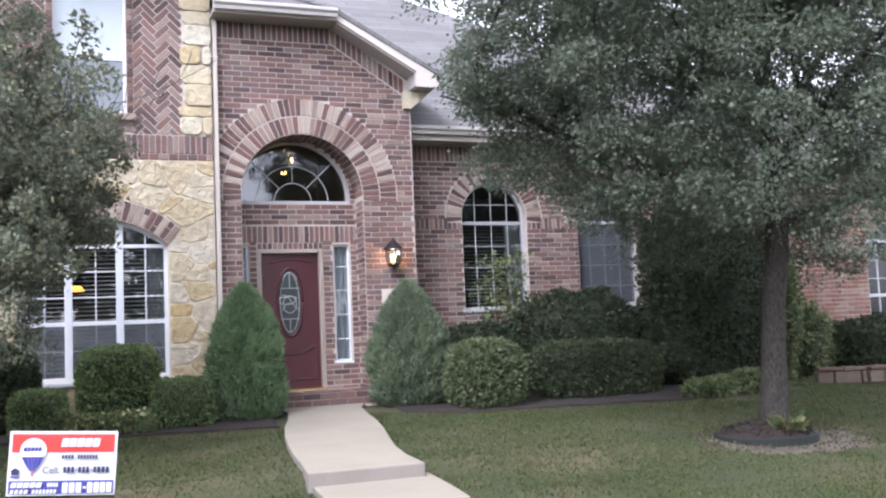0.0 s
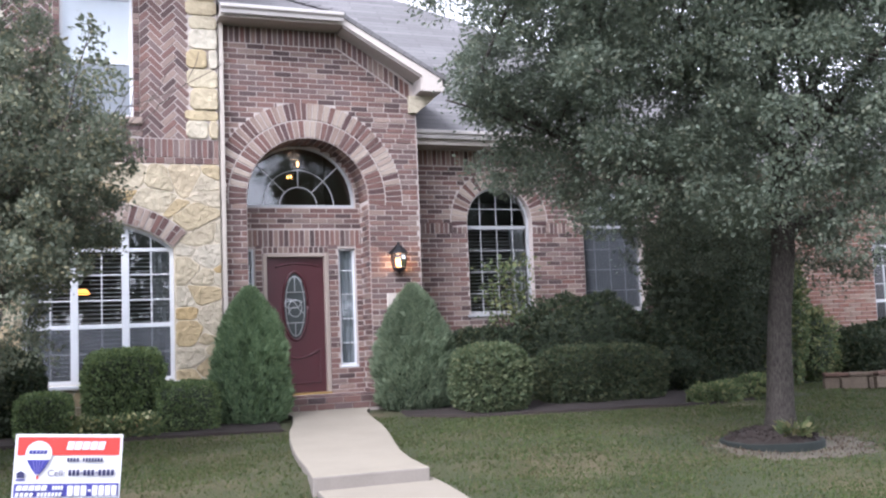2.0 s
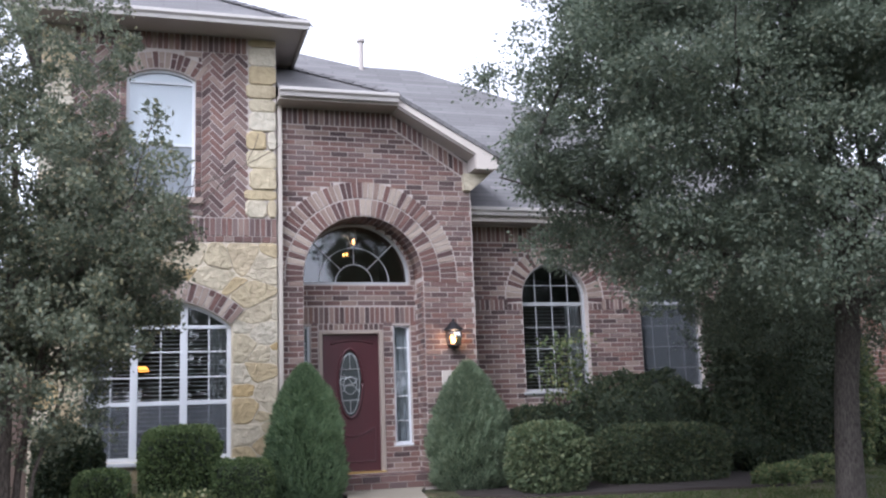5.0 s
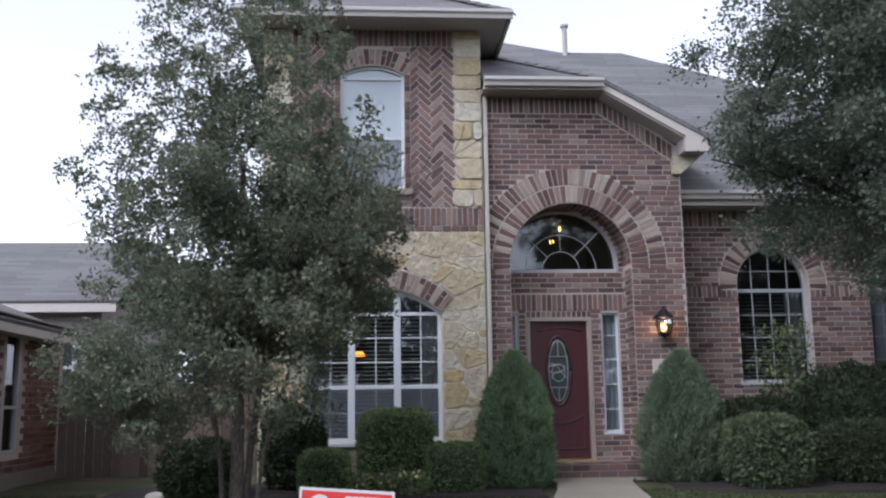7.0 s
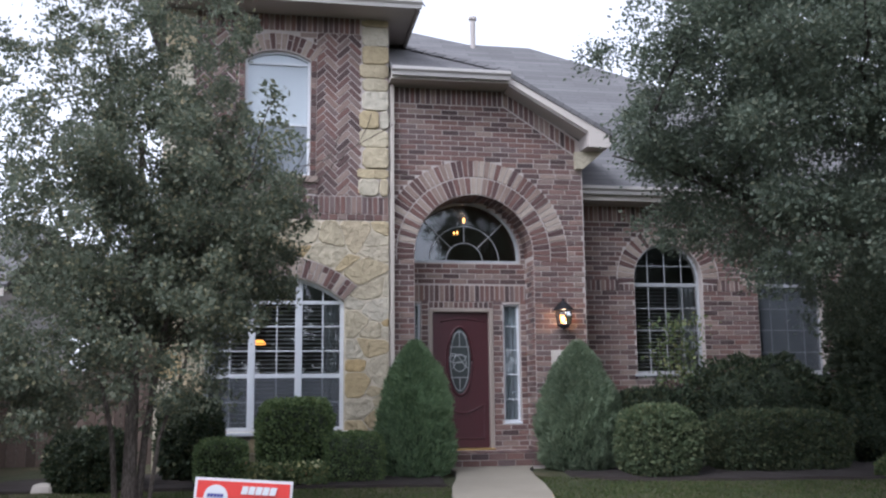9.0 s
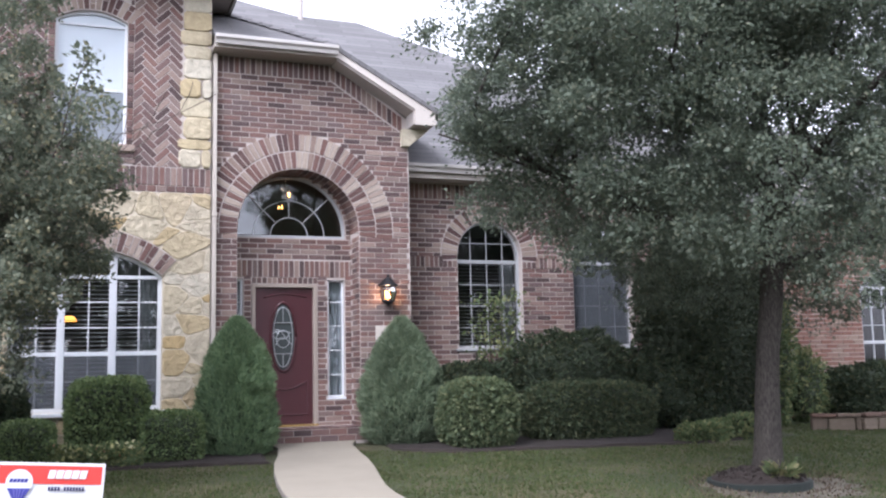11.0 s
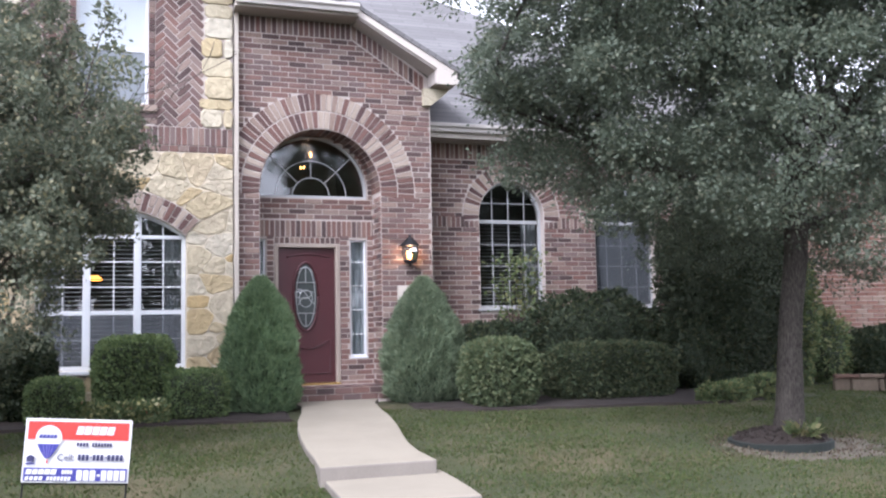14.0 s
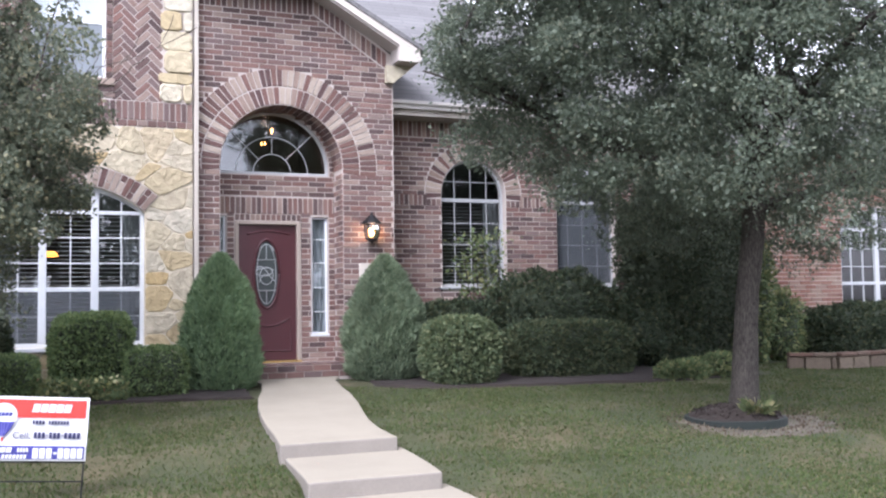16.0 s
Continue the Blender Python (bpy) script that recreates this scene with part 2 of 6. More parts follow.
bark_left = furrowed("grey_bark", (0.12, 0.10, 0.085))
frosted = plain("textured_glass", (0.05, 0.06, 0.058), 0.3, grain=70, amount=0.7, relief=0.8, spec=0.3)


def glass_build(nt, b):
    b.inputs["Base Color"].default_value = (0.9, 0.95, 0.95, 1)
    b.inputs["Roughness"].default_value = 0.0
    t = nt.nodes.new("ShaderNodeBsdfTransparent")
    t.inputs["Color"].default_value = (0.88, 0.91, 0.92, 1)
    g = nt.nodes.new("ShaderNodeBsdfGlossy")
    g.inputs["Roughness"].default_value = 0.02
    lw = nt.nodes.new("ShaderNodeFresnel")
    lw.inputs["IOR"].default_value = 1.75
    m = nt.nodes.new("ShaderNodeMixShader")
    nt.links.new(lw.outputs[0], m.inputs[0])
    nt.links.new(t.outputs[0], m.inputs[1])
    nt.links.new(g.outputs[0], m.inputs[2])
    nt.links.new(m.outputs[0], nt.nodes["Material Output"].inputs["Surface"])


glass = mat("window_glass", glass_build)


def screen_build(nt, b):
    b.inputs["Base Color"].default_value = (0.075, 0.085, 0.095, 1)
    b.inputs["Roughness"].default_value = 0.6
    t = nt.nodes.new("ShaderNodeBsdfTransparent")
    m = nt.nodes.new("ShaderNodeMixShader")
    m.inputs["Fac"].default_value = 0.42
    nt.links.new(t.outputs[0], m.inputs[1])
    nt.links.new(b.outputs[0], m.inputs[2])
    nt.links.new(m.outputs[0], nt.nodes["Material Output"].inputs["Surface"])


fly_screen = mat("fly_screen", screen_build)
upper_screen = plain("pale_insect_screen", (0.20, 0.222, 0.24), 0.7, amount=0.1)


# ---- building blocks ----
def part(name, bm, material, parent=None, label="", smooth=False):
    me = bpy.data.meshes.new(name)
    bm.normal_update()
    bm.to_mesh(me)
    bm.free()
    me.materials.append(material)
    if smooth:
        me.polygons.foreach_set("use_smooth", [True] * len(me.polygons))
    ob = new(name, me)
    if parent is not None:
        ob.parent = parent
    if label:
        ob["label"] = label
    return ob


def thing(name, label, category, group="", kind="", parent=None):
    ob = new(name)
    ob.empty_display_size = 0.2
    if parent is not None:
        ob.parent = parent
    return tagged(ob, label, category, group, kind)


def box(bm, x0, x1, y0, y1, z0, z1, bevel=0.0):
    made = bmesh.ops.create_cube(bm, size=1.0, matrix=Matrix.LocRotScale(((x0 + x1) / 2, (y0 + y1) / 2, (z0 + z1) / 2), None, (abs(x1 - x0), abs(y1 - y0), abs(z1 - z0))))
    if bevel:
        edges = {e for v in made["verts"] for e in v.link_edges}
        bmesh.ops.bevel(bm, geom=list(edges), offset=bevel, segments=1, affect='EDGES', profile=0.5)


def boxes(*rows, bevel=0.0):
    bm = bmesh.new()
    for r in rows:
        box(bm, *r, bevel=bevel)
    return bm


def prism(bm, poly, y0, y1, inset=0.0, axis="y"):
    """A plate with the outline poly (x, z), its front at y0 and back at y1; inset rounds the front edge off."""
    def at(a, c, y):
        return (a, y, c) if axis == "y" else (y, a, c)
    n = len(poly)
    cx, cz = sum(p[0] for p in poly) / n, sum(p[1] for p in poly) / n
    back_ring = [bm.verts.new(at(x, z, y1)) for x, z in poly]
    rings = [back_ring]
    if inset:
        rings.append([bm.verts.new(at(x, z, y0 + (inset if y1 > y0 else -inset))) for x, z in poly])
        size = max(math.hypot(p[0] - cx, p[1] - cz) for p in poly)
        k = max(0.5, 1 - inset / max(size * 0.6, 1e-4))
        rings.append([bm.verts.new(at(cx + (x - cx) * k, cz + (z - cz) * k, y0)) for x, z in poly])
    else:
        rings.append([bm.verts.new(at(x, z, y0)) for x, z in poly])
    for a, b in zip(rings, rings[1:]):
        for i in range(n):
            j = (i + 1) % n
            bm.faces.new((a[i], a[j], b[j], b[i]))
    bm.faces.new(rings[-1])
    bm.faces.new(list(reversed(back_ring)))


def finish(bm):
    bmesh.ops.recalc_face_normals(bm, faces=bm.faces[:])
    return bm


def clip(poly, a, b, c):
    """Keeps the part of the polygon where a x + b z >= c."""
    out = []
    for i, p in enumerate(poly):
        q = poly[(i + 1) % len(poly)]
        dp, dq = a * p[0] + b * p[1] - c, a * q[0] + b * q[1] - c
        if dp >= 0:
            out.append(p)
        if dp * dq < 0:
            s = dp / (dp - dq)
            out.append((p[0] + (q[0] - p[0]) * s, p[1] + (q[1] - p[1]) * s))
    return out


def area(poly):
    return abs(sum(p[0] * q[1] - q[0] * p[1] for p, q in zip(poly, poly[1:] + poly[:1]))) / 2


def tube(bm, pts, radii, seg=7):
    rings = []
    for i, p in enumerate(pts):
        d = (pts[min(i + 1, len(pts) - 1)] - pts[max(i - 1, 0)]).normalized()
        u = d.cross(Vector((0.31, 0.95, 0.1))).normalized()
        v = d.cross(u)
        rings.append([bm.verts.new(p + (u * math.cos(k * math.tau / seg) + v * math.sin(k * math.tau / seg)) * radii[i]) for k in range(seg)])
    for a, b in zip(rings, rings[1:]):
        for k in range(seg):
            bm.faces.new((a[k], a[(k + 1) % seg], b[(k + 1) % seg], b[k]))
    bm.faces.new(rings[-1])
    bm.faces.new(list(reversed(rings[0])))


def lathe(bm, profile, centre, seg=14, squash=1.0):
    rings = [[bm.verts.new((centre[0] + r * math.cos(k * math.tau / seg), centre[1] + squash * r * math.sin(k * math.tau / seg), centre[2] + z)) for k in range(seg)] for r, z in profile]
    for a, b in zip(rings, rings[1:]):
        for k in range(seg):
            bm.faces.new((a[k], a[(k + 1) % seg], b[(k + 1) % seg], b[k]))
    bm.faces.new(rings[-1])
    bm.faces.new(list(reversed(rings[0])))


def arc(cx, cz, r, a0, a1, n):
    return [(cx + r * math.cos(radians(a0 + (a1 - a0) * i / n)), cz + r * math.sin(radians(a0 + (a1 - a0) * i / n))) for i in range(n + 1)]


def arch_of(x0, x1, spring, rise):
    """Centre height and radius of the arc over an opening."""
    half = (x1 - x0) / 2
    r = (half * half + rise * rise) / (2 * rise)
    return (x0 + x1) / 2, spring + rise - r, r


def top_curve(x0, x1, spring, rise, n=20):
    cx, cz, r = arch_of(x0, x1, spring, rise)
    a = math.degrees(math.atan2(spring - cz, x1 - cx))
    return arc(cx, cz, r, 180 - a, a, n)


def wall_sheet(x0, x1, z0, top, openings, y0, y1):
    """A wall with arched openings (x0, x1, sill, spring, rise); top is a list of (x, z) from left to right."""
    outline = list(top) + [(x1, z0)]
    for a, b, sill, spring, rise in reversed(openings):
        curve = top_curve(a, b, spring, rise)[::-1] if rise else [(b, spring), (a, spring)]
        if sill > z0:
            m = (a + b) / 2
            outline += [(m, z0), (m, sill), (b, sill)] + curve + [(a, sill), (m, sill), (m, z0)]
        else:
            outline += [(b, z0)] + curve + [(a, z0)]
    outline.append((x0, z0))
    bm = bmesh.new()
    prism(bm, outline, y0, y1)
    return finish(bm)


def pieces(name, material, parent, *rows, bevel=0.0, label=""):
    """Several like boards, each a part of its own."""
    for r in rows:
        part(name, boxes(r, bevel=bevel), material, parent, label)


COURSE, PITCH, JOINT = 0.0785, 0.256, 0.014
shared_brick = {}


def brick_at(parent, poly, y, depth, material, full=None):
    """One brick as an object under its wall; whole bricks share a mesh."""
    if full:
        if full not in shared_brick:
            w, h = full
            bm = bmesh.new()
            prism(bm, [(-w / 2, -h / 2), (w / 2, -h / 2), (w / 2, h / 2), (-w / 2, h / 2)], 0, depth, 0.004)
            me = bpy.data.meshes.new("brick")
            finish(bm).to_mesh(me)
            bm.free()
            me.materials.append(material)
            shared_brick[full] = me
        ob = new("brick", shared_brick[full])
        ob.location = (sum(p[0] for p in poly) / len(poly), y + random.uniform(-0.0025, 0.0015), sum(p[1] for p in poly) / len(poly))
        ob.parent = parent
        return ob
    bm = bmesh.new()
    prism(bm, poly, y + random.uniform(-0.0025, 0.0015), y + depth, 0.004)
    return part("brick", finish(bm), material, parent)


def courses(x0, x1, z0, z1, blocked, top=None):
    """Bricks of a running bond: polygons and whether they are whole. blocked(z) gives the stretches kept free."""
    out = []
    row = 0
    z = z1 - math.floor((z1 - z0) / COURSE) * COURSE
    while z + COURSE <= z1 + 1e-6:
        free = [(x0, x1)]
        for a, b in blocked(z + COURSE / 2):
            free = [piece for s, e in free for piece in ((s, min(e, a)), (max(s, b), e)) if piece[1] - piece[0] > 0.03]
        for s, e in free:
            x = s - (PITCH / 2 if row % 2 else 0) - (random.uniform(0, 0.02))
            while x < e - 0.01:
                a, b = max(x, s), min(x + PITCH, e)
                if b - a > 0.035:
                    h = JOINT / 2
                    poly = [(a + h, z + h), (b - h, z + h), (b - h, z + COURSE - h), (a + h, z + COURSE - h)]
                    if top:
                        poly = clip(poly, *top)
                    if len(poly) > 2 and area(poly) > 4e-4:
                        whole = abs(b - a - PITCH) < 1e-6 and len(poly) == 4 and abs(area(poly) - (PITCH - JOINT) * (COURSE - JOINT)) < 1e-5
                        out.append((poly, whole))
                x += PITCH
        row += 1
        z += COURSE
    return out


def lay(parent, bricks, y, depth, one, many, limit=300, near=None, rest_name="brickwork"):
    """Up to limit bricks as parts, the rest joined."""
    if near:
        bricks = sorted(bricks, key=lambda p: near(p[0]))
    for poly, whole in bricks[:limit]:
        brick_at(parent, poly, y, depth, one, (round(PITCH - JOINT, 4), round(COURSE - JOINT, 4)) if whole else None)
    if bricks[limit:]:
        bm = bmesh.new()
        for poly, whole in bricks[limit:]:
            prism(bm, poly, y + random.uniform(-0.0025, 0.0015), y + depth, 0.004)
        tagged(part(rest_name, finish(bm), many, parent), kind="stuff")


def voussoirs(parent, cx, cz, r0, r1, a0, a1, y, depth, material, keep=None, width=0.083, split=False):
    n = max(3, round(abs(a1 - a0) * math.pi / 180 * (r0 + r1) / 2 / width))
    for i in range(n):
        s, e = a0 + (a1 - a0) * i / n, a0 + (a1 - a0) * (i + 1) / n
        g0, g1 = math.degrees(JOINT * 0.62 / r0), math.degrees(JOINT * 0.62 / r1)
        sg = 1 if e > s else -1
        cut = r0 + (r1 - r0) * (0.64 if i % 4 == 1 else 0.36)
        for ra, rb in (((r0, cut), (cut, r1)) if split and i % 2 else ((r0, r1),)):
            p = [(ra + 0.007, s + sg * g0), (rb - 0.007, s + sg * g1), (rb - 0.007, e - sg * g1), (ra + 0.007, e - sg * g0)]
            poly = [(cx + r * math.cos(radians(a)), cz + r * math.sin(radians(a))) for r, a in p]
            if keep:
                poly = keep(poly)
            if len(poly) > 2 and area(poly) > 8e-4:
                brick_at(parent, poly, y, depth, material)


def soldiers(parent, x0, x1, z0, z1, y, depth, material, along=None):
    n = round((x1 - x0) / COURSE)
    for i in range(n):
        a, b = x0 + (x1 - x0) * i / n + JOINT * 0.6, x0 + (x1 - x0) * (i + 1) / n - JOINT * 0.6
        s = along if along else (lambda x: 0.0)
        brick_at(parent, [(a, z0 + s(a)), (b, z0 + s(b)), (b, z1 + s(b)), (a, z1 + s(a))], y, depth, material)


def leaf_mesh(name, centres, size, material, parent, out=None, stretch=1.7, spread=1.0, label="", droop=0.0):
    """Many small pointed leaves. out: the way that each one leans."""
    n = len(centres)
    d = np.random.normal(size=(n, 3)) * spread
    if out is not None:
        d += out
    d[:, 2] -= droop
    d /= np.linalg.norm(d, axis=1, keepdims=True) + 1e-9
    r = np.random.normal(size=(n, 3))
    side = np.cross(d, r)
    side /= np.linalg.norm(side, axis=1, keepdims=True) + 1e-9
    lift = np.cross(side, d)
    s = size * np.random.uniform(0.65, 1.35, size=(n, 1))
    v = np.empty((n, 4, 3))
    v[:, 0] = centres
    v[:, 1] = centres + d * s * stretch * 0.45 + side * s * 0.5 + lift * s * 0.12
    v[:, 2] = centres + d * s * stretch
    v[:, 3] = centres + d * s * stretch * 0.45 - side * s * 0.5 + lift * s * 0.12
    me = bpy.data.meshes.new(name)
    me.vertices.add(n * 4)
    me.vertices.foreach_set("co", v.ravel())
    me.loops.add(n * 4)
    me.loops.foreach_set("vertex_index", np.arange(n * 4, dtype=np.int32))
    me.polygons.add(n)
    me.polygons.foreach_set("loop_start", np.arange(0, n * 4, 4, dtype=np.int32))
    me.update(calc_edges=True)
    me.materials.append(material)
    ob = new(name, me)
    if parent is not None:
        ob.parent = parent
    if label:
        ob["label"] = label
    return ob


def slab(poly, y_or_none, thick, name, material, parent, label=""):
    """A roof plane: corner points in order, with its thickness below; the shingle rows follow its eave."""
    bm = bmesh.new()
    pts = [Vector(p) for p in poly]
    nrm = (pts[1] - pts[0]).cross(pts[2] - pts[0]).normalized()
    if nrm.z < 0:
        nrm = -nrm
    up_v = [bm.verts.new(p) for p in pts]
    lo_v = [bm.verts.new(p - nrm * thick) for p in pts]
    bm.faces.new(up_v)
    bm.faces.new(lo_v[::-1])
    for i in range(len(pts)):
        j = (i + 1) % len(pts)
        bm.faces.new((up_v[i], up_v[j], lo_v[j], lo_v[i]))
    finish(bm)
    flat = Vector((0, 0, 1)).cross(nrm).normalized()
    rise = nrm.cross(flat)
    uv = bm.loops.layers.uv.new("uv")
    for f in bm.faces:
        for l in f.loops:
            l[uv].uv = (l.vert.co.dot(flat), l.vert.co.dot(rise))
    return part(name, bm, material, parent, label)


# ---- ground: a lawn that falls from the house to the street ----
def lawn_z(x, y):
    pts = [(-5000, -0.95), (2.5, -0.93), (4.6, -0.76), (6.8, -0.70), (7.15, -0.665), (7.4, -0.585), (8.25, -0.545), (8.6, -0.43), (12.5, -0.25), (14, -0.22), (5000, 0.0)]
    for (ya, za), (yb, zb) in zip(pts, pts[1:]):
        if y <= yb:
            z = za + (zb - za) * (y - ya) / (yb - ya)
            break
    w = min(1.0, max(0.0, (1.7 - math.hypot(x - 6.67, y - 8.5)) / 0.8))
    w = w * w * (3 - 2 * w)
    return z * (1 - w) + (-0.50 + 0.06 * (y - 8.5)) * w


def ground_z(x, y):
    """The lawn's height with its small unevenness."""
    return lawn_z(x, y) + (0.012 * noise.noise((x * 1.7, y * 1.7, 0.3)) if 2.6 < y < 13 else 0)


bm = bmesh.new()
ys = [-600, -100, -30, -10, 0, 2.5] + [3 + 0.175 * i for i in range(68)] + [16, 20, 40, 120, 700]
xs = [-600, -120, -40, -15] + [-8 + 0.2 * i for i in range(126)] + [22, 40, 120, 600]
grid = [[bm.verts.new((x, y, ground_z(x, y))) for x in xs] for y in ys]
for j in range(len(ys) - 1):
    for i in range(len(xs) - 1):
        bm.faces.new((grid[j][i], grid[j][i + 1], grid[j + 1][i + 1], grid[j + 1][i]))
ground = tagged(part("ground", bm, lawn, None, smooth=True), "green lawn with dry straw-coloured patches", "lawn", kind="structure")


def bed(name, outline, label):
    """A mulched bed that lies a little over the lawn."""
    bm = bmesh.new()
    n = len(outline)
    cx, cy = sum(p[0] for p in outline) / n, sum(p[1] for p in outline) / n
    rings = []
    for k in (1.0, 0.97, 0.7, 0.35):
        rings.append([bm.verts.new((cx + (x - cx) * k, cy + (y - cy) * k, lawn_z(0, cy + (y - cy) * k) + (-0.02 if k == 1 else 0.035 + 0.02 * noise.noise((x * 5 * k, y * 5, 1))))) for x, y in outline])
    for a, b in zip(rings, rings[1:]):
        for i in range(n):
            j = (i + 1) % n
            bm.faces.new((a[i], a[j], b[j], b[i]))
    bm.faces.new(rings[-1])
    return tagged(part(name, finish(bm), mulch), label, "garden bed", kind="structure")


def wavy(points, amp=0.06):
    out = []
    for (xa, ya), (xb, yb) in zip(points, points[1:] + points[:1]):
        for i in range(6):
            s = i / 6
            x, y = xa + (xb - xa) * s, ya + (yb - ya) * s
            out.append((x + amp * noise.noise((x * 2, y * 2, 0)), y + amp * noise.noise((x * 2, y * 2, 5))))
    return out


bed("ground_bed_left", wavy([(-3.4, 11.9), (-0.8, 11.75), (1.0, 11.65), (2.15, 11.5), (2.2, 12.9), (1.6, 13.37), (-1.6, 13.37), (-3.4, 13.0)]), "dark mulch bed along the stone wall")
bed("ground_bed_right", wavy([(3.75, 12.1), (4.5, 11.6), (6.0, 11.35), (8.2, 11.1), (9.6, 11.3), (9.8, 13.9), (4.6, 13.9), (3.9, 12.9)]), "dark mulch bed along the brick wing")


# ---- the front walk, with its steps ----
walk_thing = thing("front_walk", "pale concrete garden walk with two shallow steps", "walk", kind="structure")


def walk_piece(stations, thick, name):
    """stations: (y, left x, right x, z) from the house to the street."""
    bm = bmesh.new()
    rows = []
    for y, a, b, z in stations:
        rows.append([bm.verts.new((a + (b - a) * i / 6, y + (0 if i in (0, 6) else 0), z)) for i in range(7)])
    low = []
    for y, a, b, z in stations:
        low.append([bm.verts.new((a + (b - a) * i / 6, y, z - thick)) for i in range(7)])
    for r0, r1, q in [(p, n_, True) for p, n_ in zip(rows, rows[1:])]:
        for i in range(6):
            bm.faces.new((r0[i], r0[i + 1], r1[i + 1], r1[i]))
    for k in range(len(stations) - 1):
        bm.faces.new((rows[k][0], rows[k + 1][0], low[k + 1][0], low[k][0]))
        bm.faces.new((rows[k][6], low[k][6], low[k + 1][6], rows[k + 1][6]))
    for k in (0, -1):
        for i in range(6):
            bm.faces.new((rows[k][i], rows[k][i + 1], low[k][i + 1], low[k][i]))
    finish(bm)
    edges = [e for e in bm.edges if len(e.link_faces) == 2 and e.calc_face_angle(0) > 0.9]
    bmesh.ops.bevel(bm, geom=edges, offset=0.015, segments=2, affect='EDGES', profile=0.5)
    bm.normal_update()
    # upright faces take the darker concrete, so riser shade is in the colour
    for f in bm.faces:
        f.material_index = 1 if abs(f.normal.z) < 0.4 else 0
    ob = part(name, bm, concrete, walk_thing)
    ob.data.materials.append(concrete_shaded)
    return ob


walk_piece([(13.14, 2.30, 3.62, -0.185), (12.6, 2.40, 3.42, -0.19), (11.9, 2.27, 3.31, -0.22), (11.2, 2.09, 3.23, -0.25), (10.5, 1.96, 3.11, -0.28), (9.8, 1.86, 2.96, -0.305),
            (9.2, 1.80, 2.84, -0.33), (8.7, 1.77, 2.79, -0.35), (8.2, 1.72, 2.80, -0.375)], 0.2, "upper_slab")
walk_piece([(8.45, 1.78, 2.90, -0.495), (7.9, 1.75, 2.87, -0.50), (7.4, 1.72, 2.82, -0.50), (7.05, 1.69, 2.78, -0.505)], 0.2, "middle_slab")
walk_piece([(7.3, 1.74, 2.88, -0.635), (6.5, 1.76, 2.92, -0.65), (5.6, 1.8, 3.0, -0.69), (4.6, 1.8, 3.1, -0.71)], 0.2, "lower_slab")

# ---- the house ----
house = thing("house", "two-storey brick and stone house with grey shingle roofs", "house")

YE, YL, YR, YB = 13.5, 13.4, 14.2, 14.0  # faces: entry wall, stone tower, right wing, entry recess

# entry wall
AX, AZ, AR = 2.895, 2.86, 0.90
XE0, XE1 = 1.60, 4.585
wall_e = part("wall", wall_sheet(XE0, XE1, -0.4, [(XE0, 5.44), (3.42, 5.44), (4.6, 4.62)], [(AX - AR, AX + AR, -0.4, AZ, AR)], YE, YE + 0.30), mortar, house,
              "reddish-brown brick entry wall with a double brick arch")

# stone tower
WX0, WX1, WS, WSP, WR = -0.95, 0.97, 0.33, 2.13, 0.37     # lower window
UX0, UX1, US, USP, UR = -0.48, 0.455, 3.95, 5.68, 0.145     # upper window
wall_t0 = part("wall", wall_sheet(-1.6, 1.605, -0.4, [(-1.6, 3.3), (1.605, 3.3)], [(WX0, WX1, WS, WSP, WR)], YL, YL + 0.35), stone_mortar, house,
               "golden field-stone lower wall with an arched window")
wall_t1 = part("wall", wall_sheet(-1.6, 1.605, 3.3, [(-1.6, 6.42), (1.605, 6.42)], [(UX0, UX1, US, USP, UR)], YL, YL + 0.35), mortar, house,
               "upper wall of herringbone brick with stone corners")
pieces("side_wall", brick_many, house, (-1.6, -1.3, YL + 0.352, 20.0, -0.4, 6.35), (1.3, 1.6, YL + 0.352, 20.0, 3.0, 6.37))

# added blocker behind the fence: keeps bright sky out of the gap
part("side_wall", boxes((-2.9, -1.602, 15.72, 16.0, -0.4, 2.6)), brick_far, house)

# right wing
RW = [(5.65, 6.81), (7.77, 8.93)]
RS, RSP, RR = 1.10, 2.62, 0.58
wall_r = part("wall", wall_sheet(4.59, 12.4, -0.4, [(4.59, 3.86), (12.4, 3.86)], [(a, b, RS, RSP, RR) for a, b in RW], YR, YR + 0.3), mortar, house,
              "reddish-brown brick wing wall with two arched windows")
part("side_wall", boxes((4.3, 4.58, YE + 0.302, YR + 0.3, -0.4, 4.6)), brick_many, house)
pieces("side_wall", brick_many, house, (12.1, 12.4, YR + 0.302, 20.0, -0.4, 3.86), (-1.6, 12.4, 20.002, 20.3, -0.4, 3.86))

# entry recess: back wall, cheeks and vault
FX, FZ, FR, FS = 2.85, 2.82, 0.86, 0.07
wall_b = part("wall", wall_sheet(1.85, 3.95, 0.0, [(1.85, 2.2), (3.95, 2.2)], [(1.99, 2.16, 0.36, 2.172, 0), (2.28, 3.27, 0.0, 2.10, 0), (3.43, 3.695, 0.36, 2.172, 0)], YB, YB + 0.15), mortar, house, "brick back wall of the arched entry")
part("wall", wall_sheet(1.85, 3.95, 2.2, [(1.85, 4.4), (3.95, 4.4)], [(FX - FR, FX + FR, 2.80, FZ + FS, FR)], YB, YB + 0.15), mortar, house, "brick wall round the fanlight")
vault = bmesh.new()
inner = [(AX - AR, -0.2)] + arc(AX, AZ, AR, 180, 0, 28) + [(AX + AR, -0.2)]
